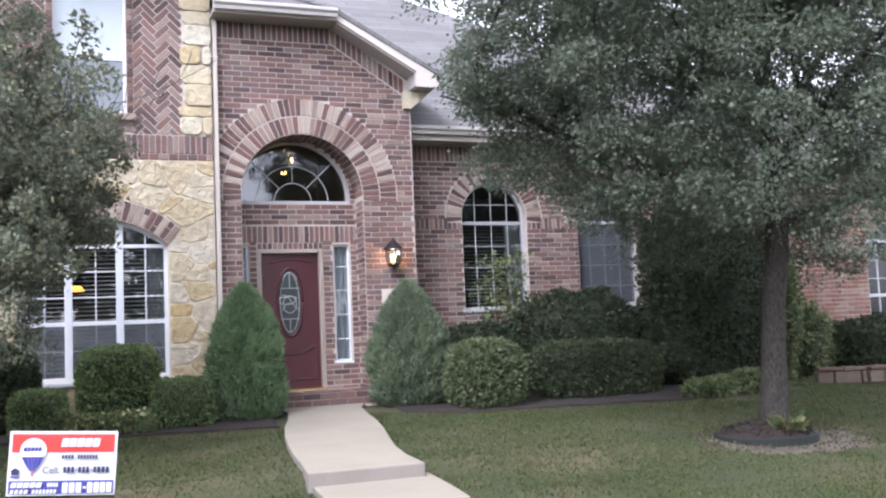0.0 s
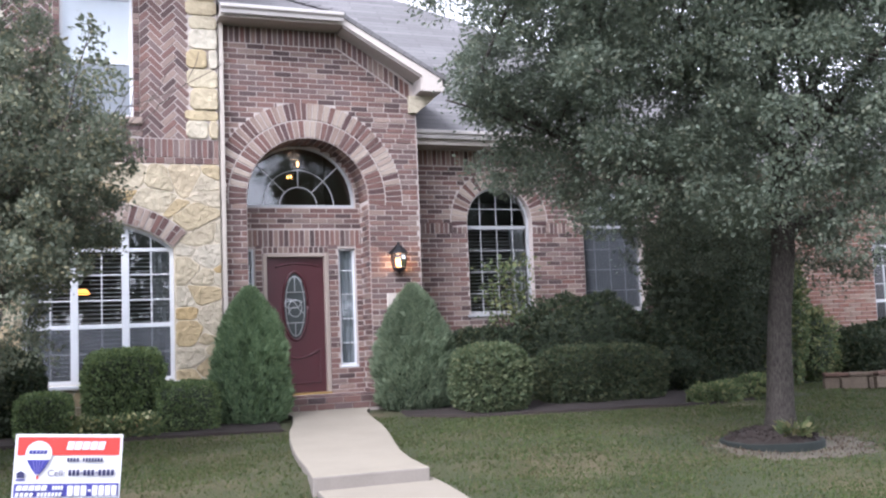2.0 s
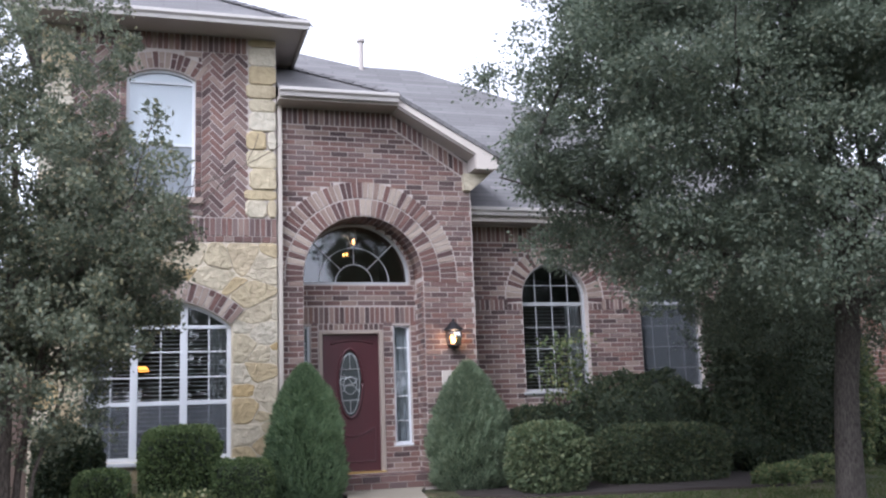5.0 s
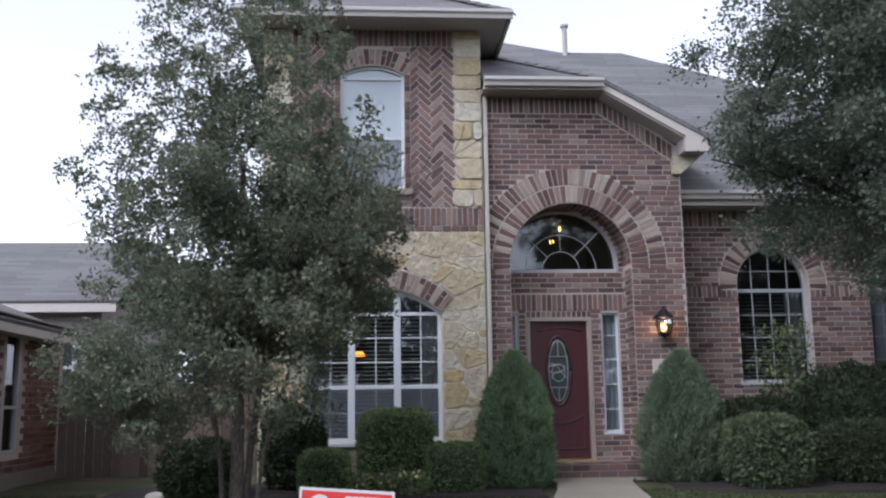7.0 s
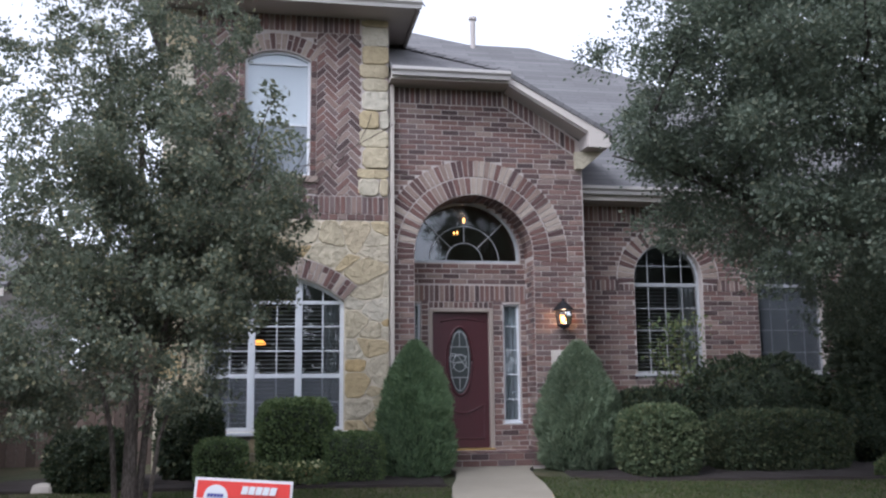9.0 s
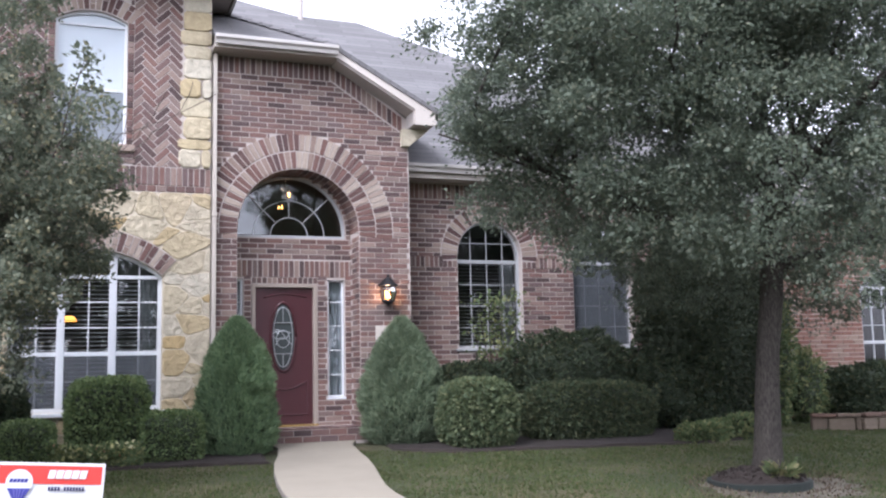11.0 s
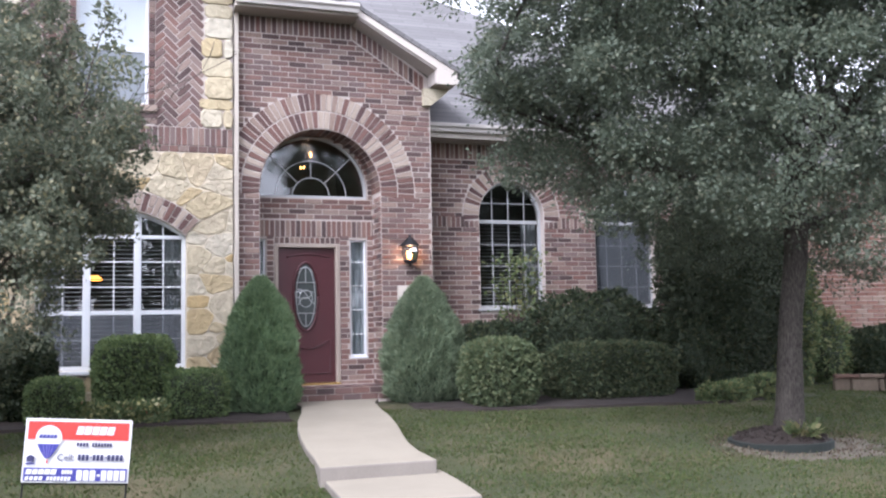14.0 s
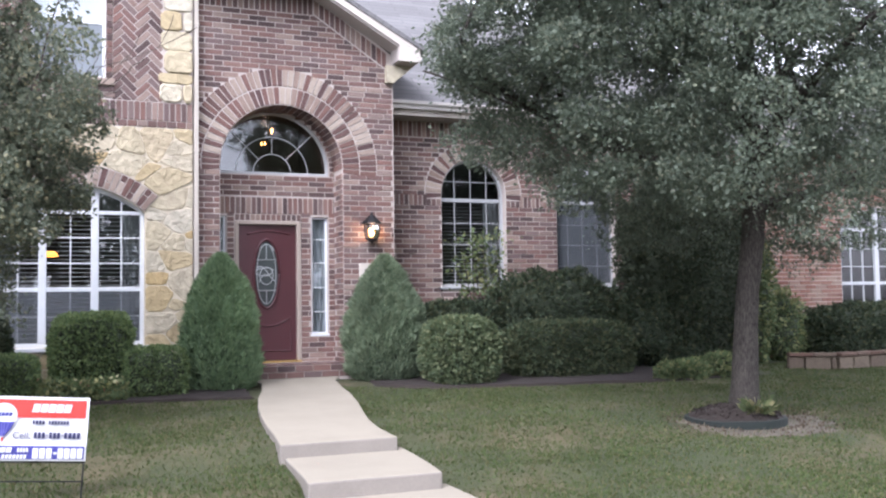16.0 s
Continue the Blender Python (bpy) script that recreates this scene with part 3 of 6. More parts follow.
outer = [(AX - AR - 0.1, -0.2)] + arc(AX, AZ, AR + 0.1, 180, 0, 28) + [(AX + AR + 0.1, -0.2)]
for y0, y1 in ((YE + 0.301, YB - 0.001),):
    va = [[vault.verts.new((x, y, z)) for x, z in ring] for y in (y0, y1) for ring in (inner, outer)]
    i0, o0, i1, o1 = va
    for k in range(len(inner) - 1):
        vault.faces.new((i0[k], i0[k + 1], i1[k + 1], i1[k]))
        vault.faces.new((o0[k], o1[k], o1[k + 1], o0[k + 1]))
        vault.faces.new((i0[k], o0[k], o0[k + 1], i0[k + 1]))
        vault.faces.new((i1[k], i1[k + 1], o1[k + 1], o1[k]))
wall_v = part("vault", finish(vault), mortar, house, "brick-lined reveal of the entry arch")

# porch step of brick
porch = part("porch_step", boxes((1.96, 3.83, 13.2, YB - 0.002, -0.35, -0.012)), mortar, house, "brick porch step")

# roofs
def roof(poly, label=""):
    return slab(poly, None, 0.06, "roof", shingles, house, label)


roof([(-2.00, 12.85, 6.47), (2.00, 12.85, 6.47), (0.02, 14.9, 7.82), (-0.02, 14.9, 7.82)], "grey asphalt shingle hip roof")
roof([(2.00, 12.85, 6.47), (2.00, 20.3, 6.47), (0.0, 19.0, 7.82), (0.0, 14.9, 7.82)])
roof([(-2.00, 20.3, 6.47), (-2.00, 12.85, 6.47), (0.0, 14.9, 7.82), (0.0, 19.0, 7.82)])
E0 = (3.40, 13.08, 5.54)
roof([(1.62, 13.08, 5.54), E0, (1.62, 14.85, 6.60)], "grey asphalt shingle entry roof")
roof([E0, (5.02, 13.08, 4.66), (5.02, 18.0, 4.66), (1.62, 18.0, 6.56), (1.62, 14.85, 6.56)])
roof([(4.62, 13.78, 4.02), (12.9, 13.78, 4.02), (5.2, 18.5, 8.06), (3.9, 18.5, 8.06), (1.62, 19.36, 8.797), (1.62, 15.4, 5.407)], "grey asphalt shingle main roof")
roof([(12.9, 13.78, 4.02), (12.9, 20.3, 4.02), (5.2, 18.5, 8.06)])

part("roof", boxes((-1.9, 12.6, 20.0, 20.31, 3.86, 4.0)), soffit_paint, house)
roof([(12.9, 20.4, 4.02), (-1.6, 23.5, 4.02), (1.62, 19.1, 8.5), (3.9, 18.55, 8.04), (5.2, 18.55, 8.04)])
part("fascia", boxes((4.62, 12.88, 13.792, 13.812, 3.79, 4.0)), trim_paint, house)
part("fascia", boxes((1.608, 3.39, 13.092, 13.112, 5.375, 5.52)), trim_paint, house)
part("eave_return", boxes((4.57, 4.60, 13.136, 13.5, 4.47, 4.72)), soffit_paint, house)

# chimney box and vent pipe on the roofs
bm = bmesh.new()
lathe(bm, [(0.16, 0.0), (0.16, 0.04), (0.12, 0.06), (0.12, 0.52), (0.145, 0.525), (0.145, 0.68), (0.135, 0.70), (0.06, 0.735)], (0.64, 15.5, 7.33), 20)
part("roof_vent", bm, soffit_paint, house, "round grey metal flue with a cap")
bm = bmesh.new()
lathe(bm, [(0.055, 0), (0.055, 0.66), (0.085, 0.665), (0.085, 0.72)], (3.98, 18.4, 7.9), 12)
part("vent_pipe", bm, soffit_paint, house, "grey metal vent pipe")


def hip_caps(a, b, step=0.21):
    """Lapped cap shingles along a hip or ridge."""
    a, b = Vector(a), Vector(b)
    n = int((b - a).length / step)
    d = (b - a).normalized()
    side = d.cross(Vector((0, 0, 1))).normalized()
    bm = bmesh.new()
    for i in range(n):
        p, q = a + d * step * i, a + d * step * (i + 1.15)
        rows = []
        for c, lift in ((p, 0.030), (q, 0.016)):
            rows.append([bm.verts.new(c + side * w + Vector((0, 0, lift + h))) for w, h in ((-0.13, -0.05), (0.0, 0.02), (0.13, -0.05))])
        for k in range(2):
            bm.faces.new((rows[0][k], rows[0][k + 1], rows[1][k + 1], rows[1][k]))
        low = [bm.verts.new(v.co - Vector((0, 0, 0.03))) for v in rows[0]]
        for k in range(2):
            bm.faces.new((rows[0][k], low[k], low[k + 1], rows[0][k + 1]))
    return tagged(part("hip_cap", bm, cap_shingle, house), kind="stuff")


hip_caps((2.0, 12.85, 6.47), (0.02, 14.9, 7.82))
hip_caps((-2.0, 12.85, 6.47), (-0.02, 14.9, 7.82))
hip_caps(E0, (1.62, 14.85, 6.60))


# eaves: gutters, fascias, soffits
def gutter(x0, x1, y, z, label=""):
    """A gutter with an ogee front along x; its rear at y, its rim at z."""
    prof = [(0, 0), (-0.03, -0.12), (-0.075, -0.125), (-0.085, -0.075), (-0.12, -0.045), (-0.12, 0.0), (-0.105, 0.0), (-0.105, -0.03)]
    bm = bmesh.new()
    a = [bm.verts.new((x0, y + p, z + q)) for p, q in prof]
    b = [bm.verts.new((x1, y + p, z + q)) for p, q in prof]
    for i in range(len(prof)):
        j = (i + 1) % len(prof)
        bm.faces.new((a[i], a[j], b[j], b[i]))
    bm.faces.new(a)
    bm.faces.new(b[::-1])
    return part("gutter", finish(bm), gutter_paint, house, label)


gutter(-2.02, 2.02, 12.86, 6.46, "painted metal gutter")
gutter(1.608, 3.38, 13.09, 5.53)
gutter(4.64, 12.9, 13.79, 4.0)
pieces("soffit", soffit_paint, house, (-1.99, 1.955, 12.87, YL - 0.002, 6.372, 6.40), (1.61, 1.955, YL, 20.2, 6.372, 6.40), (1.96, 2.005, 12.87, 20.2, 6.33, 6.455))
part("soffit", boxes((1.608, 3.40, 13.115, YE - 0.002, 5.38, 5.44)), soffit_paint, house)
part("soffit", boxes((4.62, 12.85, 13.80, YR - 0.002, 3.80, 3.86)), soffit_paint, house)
# the sloping rake board with its boxed foot
bm = bmesh.new()
prism(bm, [(3.385, 5.38), (4.585, 4.69), (4.585, 4.455), (4.90, 4.455), (4.985, 4.63), (3.385, 5.53)], 13.10, 13.135)
part("rake_board", finish(bm), trim_paint, house, "cream-painted sloping rake board")
bm = bmesh.new()
prism(bm, [(3.385, 5.385), (4.575, 4.70), (4.575, 4.665), (3.385, 5.35)], 13.136, YE - 0.002)
box(bm, 4.602, 4.90, 13.136, 13.6, 4.46, 4.55)
part("soffit", finish(bm), soffit_paint, house)
bm = bmesh.new()
box(bm, 4.905, 5.03, 13.1, 13.24, 4.56, 4.66)
part("gutter_end", bm, gutter_paint, house)
bm = bmesh.new()
prism(bm, [(4.47, 4.455), (4.90, 4.455), (4.76, 4.33), (4.64, 4.24), (4.586, 4.19), (4.47, 4.19)], YE - 0.10, YE - 0.004)
part("corbel_stone", finish(bm), quoin_one, house, "pale stone corbel under the eave")

# downpipe in the corner beside the tower
pipe = bmesh.new()
box(pipe, 1.625, 1.69, 13.39, 13.46, -0.15, 5.42, bevel=0.008)
for z in (1.1, 3.0, 4.8):
    box(pipe, 1.615, 1.70, 13.383, 13.462, z, z + 0.03)
part("downpipe", pipe, pipe_paint, house, "cream metal downpipe")


# ---- windows ----
def bars(parent, rows, y0, y1, name="muntin", material=None):
    for a, b, z0, z1 in rows:
        part(name, boxes((a, b, y0, y1, z0, z1), bevel=0.004), material or white_paint, parent)


def ring_frame(x0, x1, sill, spring, rise, w, y0, y1):
    """A frame round an arched opening."""
    out = [(x0, sill)] + (top_curve(x0, x1, spring, rise) if rise else [(x0, spring), (x1, spring)]) + [(x1, sill)]
    ins = [(x0 + w, sill + w)] + (top_curve(x0 + w, x1 - w, spring, rise - w * 0.9) if rise else [(x0 + w, spring - w), (x1 - w, spring - w)]) + [(x1 - w, sill + w)]
    bm = bmesh.new()
    n = len(out)
    r = [[bm.verts.new((x, y, z)) for x, z in ring] for ring, y in ((out, y0), (ins, y0), (out, y1), (ins, y1))]
    for i in range(n):
        j = (i + 1) % n
        bm.faces.new((r[0][i], r[0][j], r[1][j], r[1][i]))
        bm.faces.new((r[2][i], r[3][i], r[3][j], r[2][j]))
        bm.faces.new((r[1][i], r[1][j], r[3][j], r[3][i]))
        bm.faces.new((r[0][i], r[2][i], r[2][j], r[0][j]))
    return finish(bm)


def pane(parent, x0, x1, sill, spring, rise, y):
    out = [(x0, sill)] + (top_curve(x0, x1, spring, rise) if rise else [(x0, spring), (x1, spring)]) + [(x1, sill)]
    bm = bmesh.new()
    prism(bm, out, y, y + 0.006)
    ob = part("pane", finish(bm), glass, parent)
    ob.visible_shadow = False
    return ob


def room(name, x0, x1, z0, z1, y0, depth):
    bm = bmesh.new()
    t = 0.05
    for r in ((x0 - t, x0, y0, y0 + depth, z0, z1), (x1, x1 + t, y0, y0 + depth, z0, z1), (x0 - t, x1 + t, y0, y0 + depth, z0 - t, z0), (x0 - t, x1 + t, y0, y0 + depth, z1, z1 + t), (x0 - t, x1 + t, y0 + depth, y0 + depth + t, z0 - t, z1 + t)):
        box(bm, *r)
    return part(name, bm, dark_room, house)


def blind(parent, x0, x1, z0, z1, y, tilt=16, step=0.058, material=None):
    """A venetian blind: every slat a thin tilted board, joined in one mesh."""
    bm = bmesh.new()
    z = z0
    while z < z1:
        m = pose((x0 + x1) / 2, y, z, tilt, 0, 0) @ Matrix.Diagonal((x1 - x0, 0.048, 0.003, 1))
        bmesh.ops.create_cube(bm, size=1.0, matrix=m)
        z += step
    return part("blind", bm, material or blind_white, parent, "venetian blind")


def curtain(parent, x0, x1, z0, z1, y):
    bm = bmesh.new()
    n = int((x1 - x0) / 0.012)
    cols = []
    for i in range(n + 1):
        x = x0 + (x1 - x0) * i / n
        d = 0.022 * math.sin(x * 75) + 0.01 * noise.noise((x * 20, 0, 0))
        cols.append([bm.verts.new((x + 0.01 * math.sin(k), y + d * (1 + 0.2 * k), z1 + (z0 - z1) * k / 3)) for k in range(4)])
    for a, b in zip(cols, cols[1:]):
        for k in range(3):
            bm.faces.new((a[k], b[k], b[k + 1], a[k + 1]))
    return part("curtain", bm, curtain_cloth, parent, "sheer grey-white curtain", smooth=True)


# lower tower window: three double-hung lights under one arch
win = thing("window", "white three-part arched window with half-closed blinds", "", parent=house)
part("frame", ring_frame(WX0, WX1, WS, WSP, WR, 0.055, YL + 0.10, YL + 0.16), white_paint, win)
for x in (-0.315, 0.335):
    part("mullion", boxes((x - 0.05, x + 0.05, YL + 0.095, YL + 0.165, WS + 0.05, 2.44), bevel=0.006), white_paint, win)
bars(win, [(WX0 + 0.05, WX1 - 0.05, 1.06, 1.12)], YL + 0.105, YL + 0.15, "meeting_rail")
bars(win, [(WX0 + 0.05, WX1 - 0.05, 2.10, 2.15)], YL + 0.105, YL + 0.15, "transom")
for a, b in ((WX0 + 0.05, -0.365), (-0.265, 0.285), (0.385, WX1 - 0.05)):
    m = (a + b) / 2 + 0.02
    bars(win, [(m - 0.009, m + 0.009, WS + 0.05, 1.06), (m - 0.009, m + 0.009, 1.12, 2.10), (a, b, 0.715, 0.733), (a, b, 1.43, 1.448), (a, b, 1.775, 1.793)], YL + 0.112, YL + 0.135)
    bars(win, [(m - 0.009, m + 0.009, 2.15, 2.36 if abs(m) > 0.3 else 2.46)], YL + 0.112, YL + 0.135)
pane(win, WX0 + 0.02, WX1 - 0.02, WS + 0.02, WSP, WR - 0.02, YL + 0.125)
part("sill", boxes((WX0 - 0.06, WX1 + 0.06, YL - 0.05, YL + 0.1, WS - 0.06, WS - 0.004), bevel=0.008), white_paint, win)
blind(win, WX0 + 0.02, 0.33, 0.45, 2.10, YL + 0.24)
blind(win, 0.34, WX1 - 0.02, 0.45, 2.10, YL + 0.24)
for a, b in ((WX0 + 0.05, -0.365), (-0.265, 0.285), (0.385, WX1 - 0.05)):
    part("screen", boxes((a, b, YL + 0.104, YL + 0.106, WS + 0.05, 1.06)), fly_screen, win, "grey insect screen").visible_shadow = False
curtain(win, 0.66, 0.95, 0.3, 2.12, YL + 0.31)
curtain(win, -0.95, -0.6, 0.3, 2.12, YL + 0.31)
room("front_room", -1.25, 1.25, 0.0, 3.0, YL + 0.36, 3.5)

# upper tower window
win = thing("window", "white double-hung upper window with a drawn shade", "", parent=house)
part("frame", ring_frame(UX0, UX1, US, USP, UR, 0.04, YL + 0.07, YL + 0.13), white_paint, win)
bars(win, [(UX0 + 0.04, UX1 - 0.04, 4.70, 4.735)], YL + 0.075, YL + 0.12, "meeting_rail")
bars(win, [(UX0 + 0.04, UX1 - 0.04, 5.62, 5.65)], YL + 0.08, YL + 0.12, "transom")
pane(win, UX0 + 0.02, UX1 - 0.02, US + 0.02, USP, UR - 0.02, YL + 0.10)
# set close behind the pane, its white also stands in for reflected sky
part("shade", boxes((UX0 + 0.01, UX1 - 0.01, YL + 0.125, YL + 0.13, 4.02, 5.80)), shade_cloth, win, "pale drawn roller shade")
part("screen", boxes((UX0 + 0.04, UX1 - 0.04, YL + 0.088, YL + 0.091, US + 0.04, 4.70)), upper_screen, win, "grey insect screen").visible_shadow = False
part("sill", boxes((UX0 - 0.12, UX1 + 0.12, YL - 0.05, YL + 0.07, US - 0.10, US - 0.004), bevel=0.006), brick_arch, win)

# right wing windows
for a, b in RW:
    win = thing("window", "arched window with thin grey bars and blinds", "", "", parent=house)
    part("frame", ring_frame(a, b, RS, RSP, RR, 0.042, YR + 0.13, YR + 0.19), grey_vinyl if a > 7 else sash_grey, win)
    bars(win, [(a + 0.05, b - 0.05, 2.50, 2.56)], YR + 0.135, YR + 0.18, "meeting_rail", grey_vinyl)
    for i in (1, 2, 3):
        x = a + (b - a) * i / 4
        bars(win, [(x - 0.007, x + 0.007, RS + 0.05, 2.50), (x - 0.007, x + 0.007, 2.56, RSP + math.sqrt(max(0, 0.53 ** 2 - (x - (a + b) / 2) ** 2)))], YR + 0.145, YR + 0.165, material=grey_vinyl)
    for z in (1.44, 1.80, 2.15, 2.84):
        bars(win, [(a + 0.05, b - 0.05, z - 0.007, z + 0.007)], YR + 0.146, YR + 0.164, material=grey_vinyl)
    pane(win, a + 0.02, b - 0.02, RS + 0.02, RSP, RR - 0.02, YR + 0.155)
    part("sill", boxes((a - 0.05, b + 0.05, YR - 0.04, YR + 0.128, RS - 0.045, RS - 0.004), bevel=0.008), grey_vinyl, win)
    blind(win, a + 0.02, b - 0.02, 1.15, 2.5, YR + 0.24, 10)
    if a > 7:
        # a screen added here to dull the bars of the shaded window
        part("screen", boxes((a + 0.04, b - 0.04, YR + 0.124, YR + 0.127, RS + 0.04, 2.51)), fly_screen, win, "grey insect screen").visible_shadow = False
        part("shade", boxes((a + 0.02, b - 0.02, YR + 0.195, YR + 0.205, 1.12, 3.0)), shade_grey, win, "dull grey drawn shade")
    curtain(win, b - 0.30, b - 0.02, 1.1, 2.55, YR + 0.31)
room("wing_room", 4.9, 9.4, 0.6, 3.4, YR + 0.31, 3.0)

# fan light over the door
win = thing("window", "half-round fanlight with white radiating bars", "", parent=house)
part("frame", ring_frame(FX - FR, FX + FR, FZ - 0.02, FZ + FS, FR, 0.04, YB + 0.04, YB + 0.10), sash_grey, win)
for r in (0.285, 0.545):
    bm = bmesh.new()
    pts = [Vector((FX + r * math.cos(k * math.pi / 24), YB + 0.06, FZ + 0.01 + r * math.sin(k * math.pi / 24))) for k in range(25)]
    tube(bm, pts, [0.008] * len(pts), 6)
    part("hub_bar", bm, sash_grey, win)
for a, r1 in ((45, 0.88), (90, 0.545), (135, 0.88)):
    bm = bmesh.new()
    c, s = math.cos(radians(a)), math.sin(radians(a))
    tube(bm, [Vector((FX + 0.285 * c, YB + 0.06, FZ + 0.01 + 0.285 * s)), Vector((FX + r1 * c, YB + 0.06, FZ + r1 * s))], [0.0075, 0.0075], 6)
    part("radial_bar", bm, sash_grey, win)
pane(win, FX - FR + 0.02, FX + FR - 0.02, FZ, FZ + FS, FR - 0.03, YB + 0.065)
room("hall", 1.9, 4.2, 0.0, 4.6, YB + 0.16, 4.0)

# sidelights
for a, b in ((1.995, 2.155), (3.435, 3.69)):
    win = thing("window", "narrow white sidelight with a sheer curtain", "", "", parent=house)
    part("frame", ring_frame(a, b, 0.395, 2.17, 0, 0.03, YB + 0.05, YB + 0.10), white_paint, win)
    for z in (0.73, 1.10, 1.47, 1.83):
        bars(win, [(a + 0.03, b - 0.03, z - 0.007, z + 0.007)], YB + 0.06, YB + 0.085)
    pane(win, a + 0.02, b - 0.02, 0.41, 2.155, 0, YB + 0.075)
    curtain(win, a + 0.01, b - 0.01, 0.38, 2.18, YB + 0.135)
    part("sill", boxes((a - 0.02, b + 0.02, YB - 0.01, YB + 0.048, 0.362, 0.392), bevel=0.005), white_paint, win)

# ---- the front door ----
door = thing("door", "closed oxblood-red front door with an oval leaded glass", "", parent=house)
pieces("jamb", jamb_paint, door, (2.282, 2.338, YB - 0.02, YB + 0.12, 0.0, 2.098), (3.205, 3.268, YB - 0.02, YB + 0.12, 0.0, 2.098), bevel=0.006, label="tan-painted door jamb")
pieces("head", jamb_paint, door, (2.339, 3.204, YB - 0.02, YB + 0.12, 2.046, 2.098), bevel=0.006, label="tan-painted door head")
leaf = bmesh.new()
OX, OZ, OA, OB = 2.76, 1.31, 0.175, 0.50
hole = [(OX + OA * math.cos(a), OZ + OB * math.sin(a)) for a in [k * math.tau / 32 for k in range(32)]]
prism(leaf, [(2.34, 0.02), (OX, 0.02)] + [(OX + OA * math.cos(a), OZ + OB * math.sin(a)) for a in [-math.pi / 2 - k * math.tau / 32 for k in range(33)]] + [(OX, 0.02), (3.203, 0.02), (3.203, 2.044), (2.34, 2.044)], YB + 0.05, YB + 0.095)
part("door_leaf", finish(leaf), door_paint, door, "oxblood-red panelled door leaf")
bm = bmesh.new()
loop = [Vector((OX + (OA + 0.012) * math.cos(k * math.tau / 40), YB + 0.045, OZ + (OB + 0.012) * math.sin(k * math.tau / 40))) for k in range(41)]
tube(bm, loop, [0.02] * 41, 6)
part("oval_moulding", bm, door_paint, door, smooth=True)
bm = bmesh.new()
prism(bm, hole, YB + 0.065, YB + 0.075)
oval = part("oval_glass", finish(bm), frosted, door, "oval leaded glass light")
lead = plain("lead_came", (0.42, 0.44, 0.44), 0.35, 0.5)


def came(pts):
    bm = bmesh.new()
    tube(bm, [Vector((x, YB + 0.06, z)) for x, z in pts], [0.0075] * len(pts), 5)
    part("came", bm, lead, oval)


came([(OX + (OA - 0.032) * math.cos(a), OZ + (OB - 0.05) * math.sin(a)) for a in [k * math.tau / 36 for k in range(37)]])
came([(OX, OZ + 0.21), (OX, OZ + 0.45)])
came([(OX, OZ - 0.25), (OX, OZ - 0.45)])
came([(OX - 0.165, OZ + 0.21), (OX + 0.165, OZ + 0.21)])
came([(OX - 0.165, OZ - 0.25), (OX + 0.165, OZ - 0.25)])
came([(OX + 0.10 * math.cos(a), OZ - 0.03 + 0.13 * math.sin(a)) for a in [k * math.tau / 24 for k in range(25)]])
came([(OX - 0.02 + 0.15 * math.cos(a), OZ + 0.03 + 0.06 * math.sin(a)) for a in [0.5 + k * 0.2 for k in range(24)]])
came([(OX - 0.11 + 0.22 * s, OZ - 0.12 + 0.2 * s + 0.04 * math.sin(s * 6)) for s in [k / 10 for k in range(11)]])
came([(OX - 0.14 + 0.27 * s, OZ + 0.10 - 0.16 * s + 0.05 * math.sin(s * 5)) for s in [k / 10 for k in range(11)]])
came([(OX + 0.12 * math.cos(a), OZ + 0.30 + 0.14 * math.sin(a)) for a in [0.3 + k * 0.25 for k in range(11)]])
# raised mouldings of the lower panel
bm = bmesh.new()
lo = [(2.47 + 0.65 * s, 0.66 - 0.13 * math.sin(s * math.pi)) for s in [k / 12 for k in range(13)]] + [(3.12, 0.16), (2.47, 0.16), (2.47, 0.66)]
tube(bm, [Vector((x, YB + 0.047, z)) for x, z in lo], [0.014] * len(lo), 6)
part("panel_moulding", bm, door_paint, door, smooth=True)
bm = bmesh.new()
hi = [(2.47 + 0.65 * s, 1.90 + 0.05 * math.sin(s * math.pi)) for s in [k / 12 for k in range(13)]]
tube(bm, [Vector((x, YB + 0.047, z)) for x, z in hi], [0.012] * len(hi), 6)
part("panel_moulding", bm, door_paint, door, smooth=True)
part("threshold", boxes((2.285, 3.265, YB - 0.06, YB + 0.1, -0.01, 0.018), bevel=0.004), brass, door, "brass threshold")
bm = bmesh.new()
lathe(bm, [(0.02, 0), (0.012, 0.03), (0.03, 0.05), (0.03, 0.07), (0.01, 0.085)], (0, 0, 0), 12)
bmesh.ops.transform(bm, matrix=pose(2.43, YB + 0.048, 0.98, 90, 0, 0), verts=bm.verts[:])
part("door_knob", bm, brass, door, "brass door knob", smooth=True)

# ---- lamps ----
lantern = thing("wall_lantern", "lit black iron wall lantern on the brick pier", "lantern")
LX, LY, LZ = 4.20, YE - 0.13, 1.94
bm = bmesh.new()
lathe(bm, [(0.012, 0.265), (0.022, 0.25), (0.018, 0.225), (0.055, 0.20), (0.085, 0.165), (0.15, 0.105), (0.155, 0.085), (0.12, 0.08)], (LX, LY, LZ), 8)
part("cap", bm, black_iron, lantern)
bm = bmesh.new()
lathe(bm, [(0.105, 0.08), (0.125, 0.0), (0.095, -0.13), (0.075, -0.14)], (LX, LY, LZ), 8)
lglass = part("glass_shade", bm, glass, lantern)
lglass.visible_shadow = False
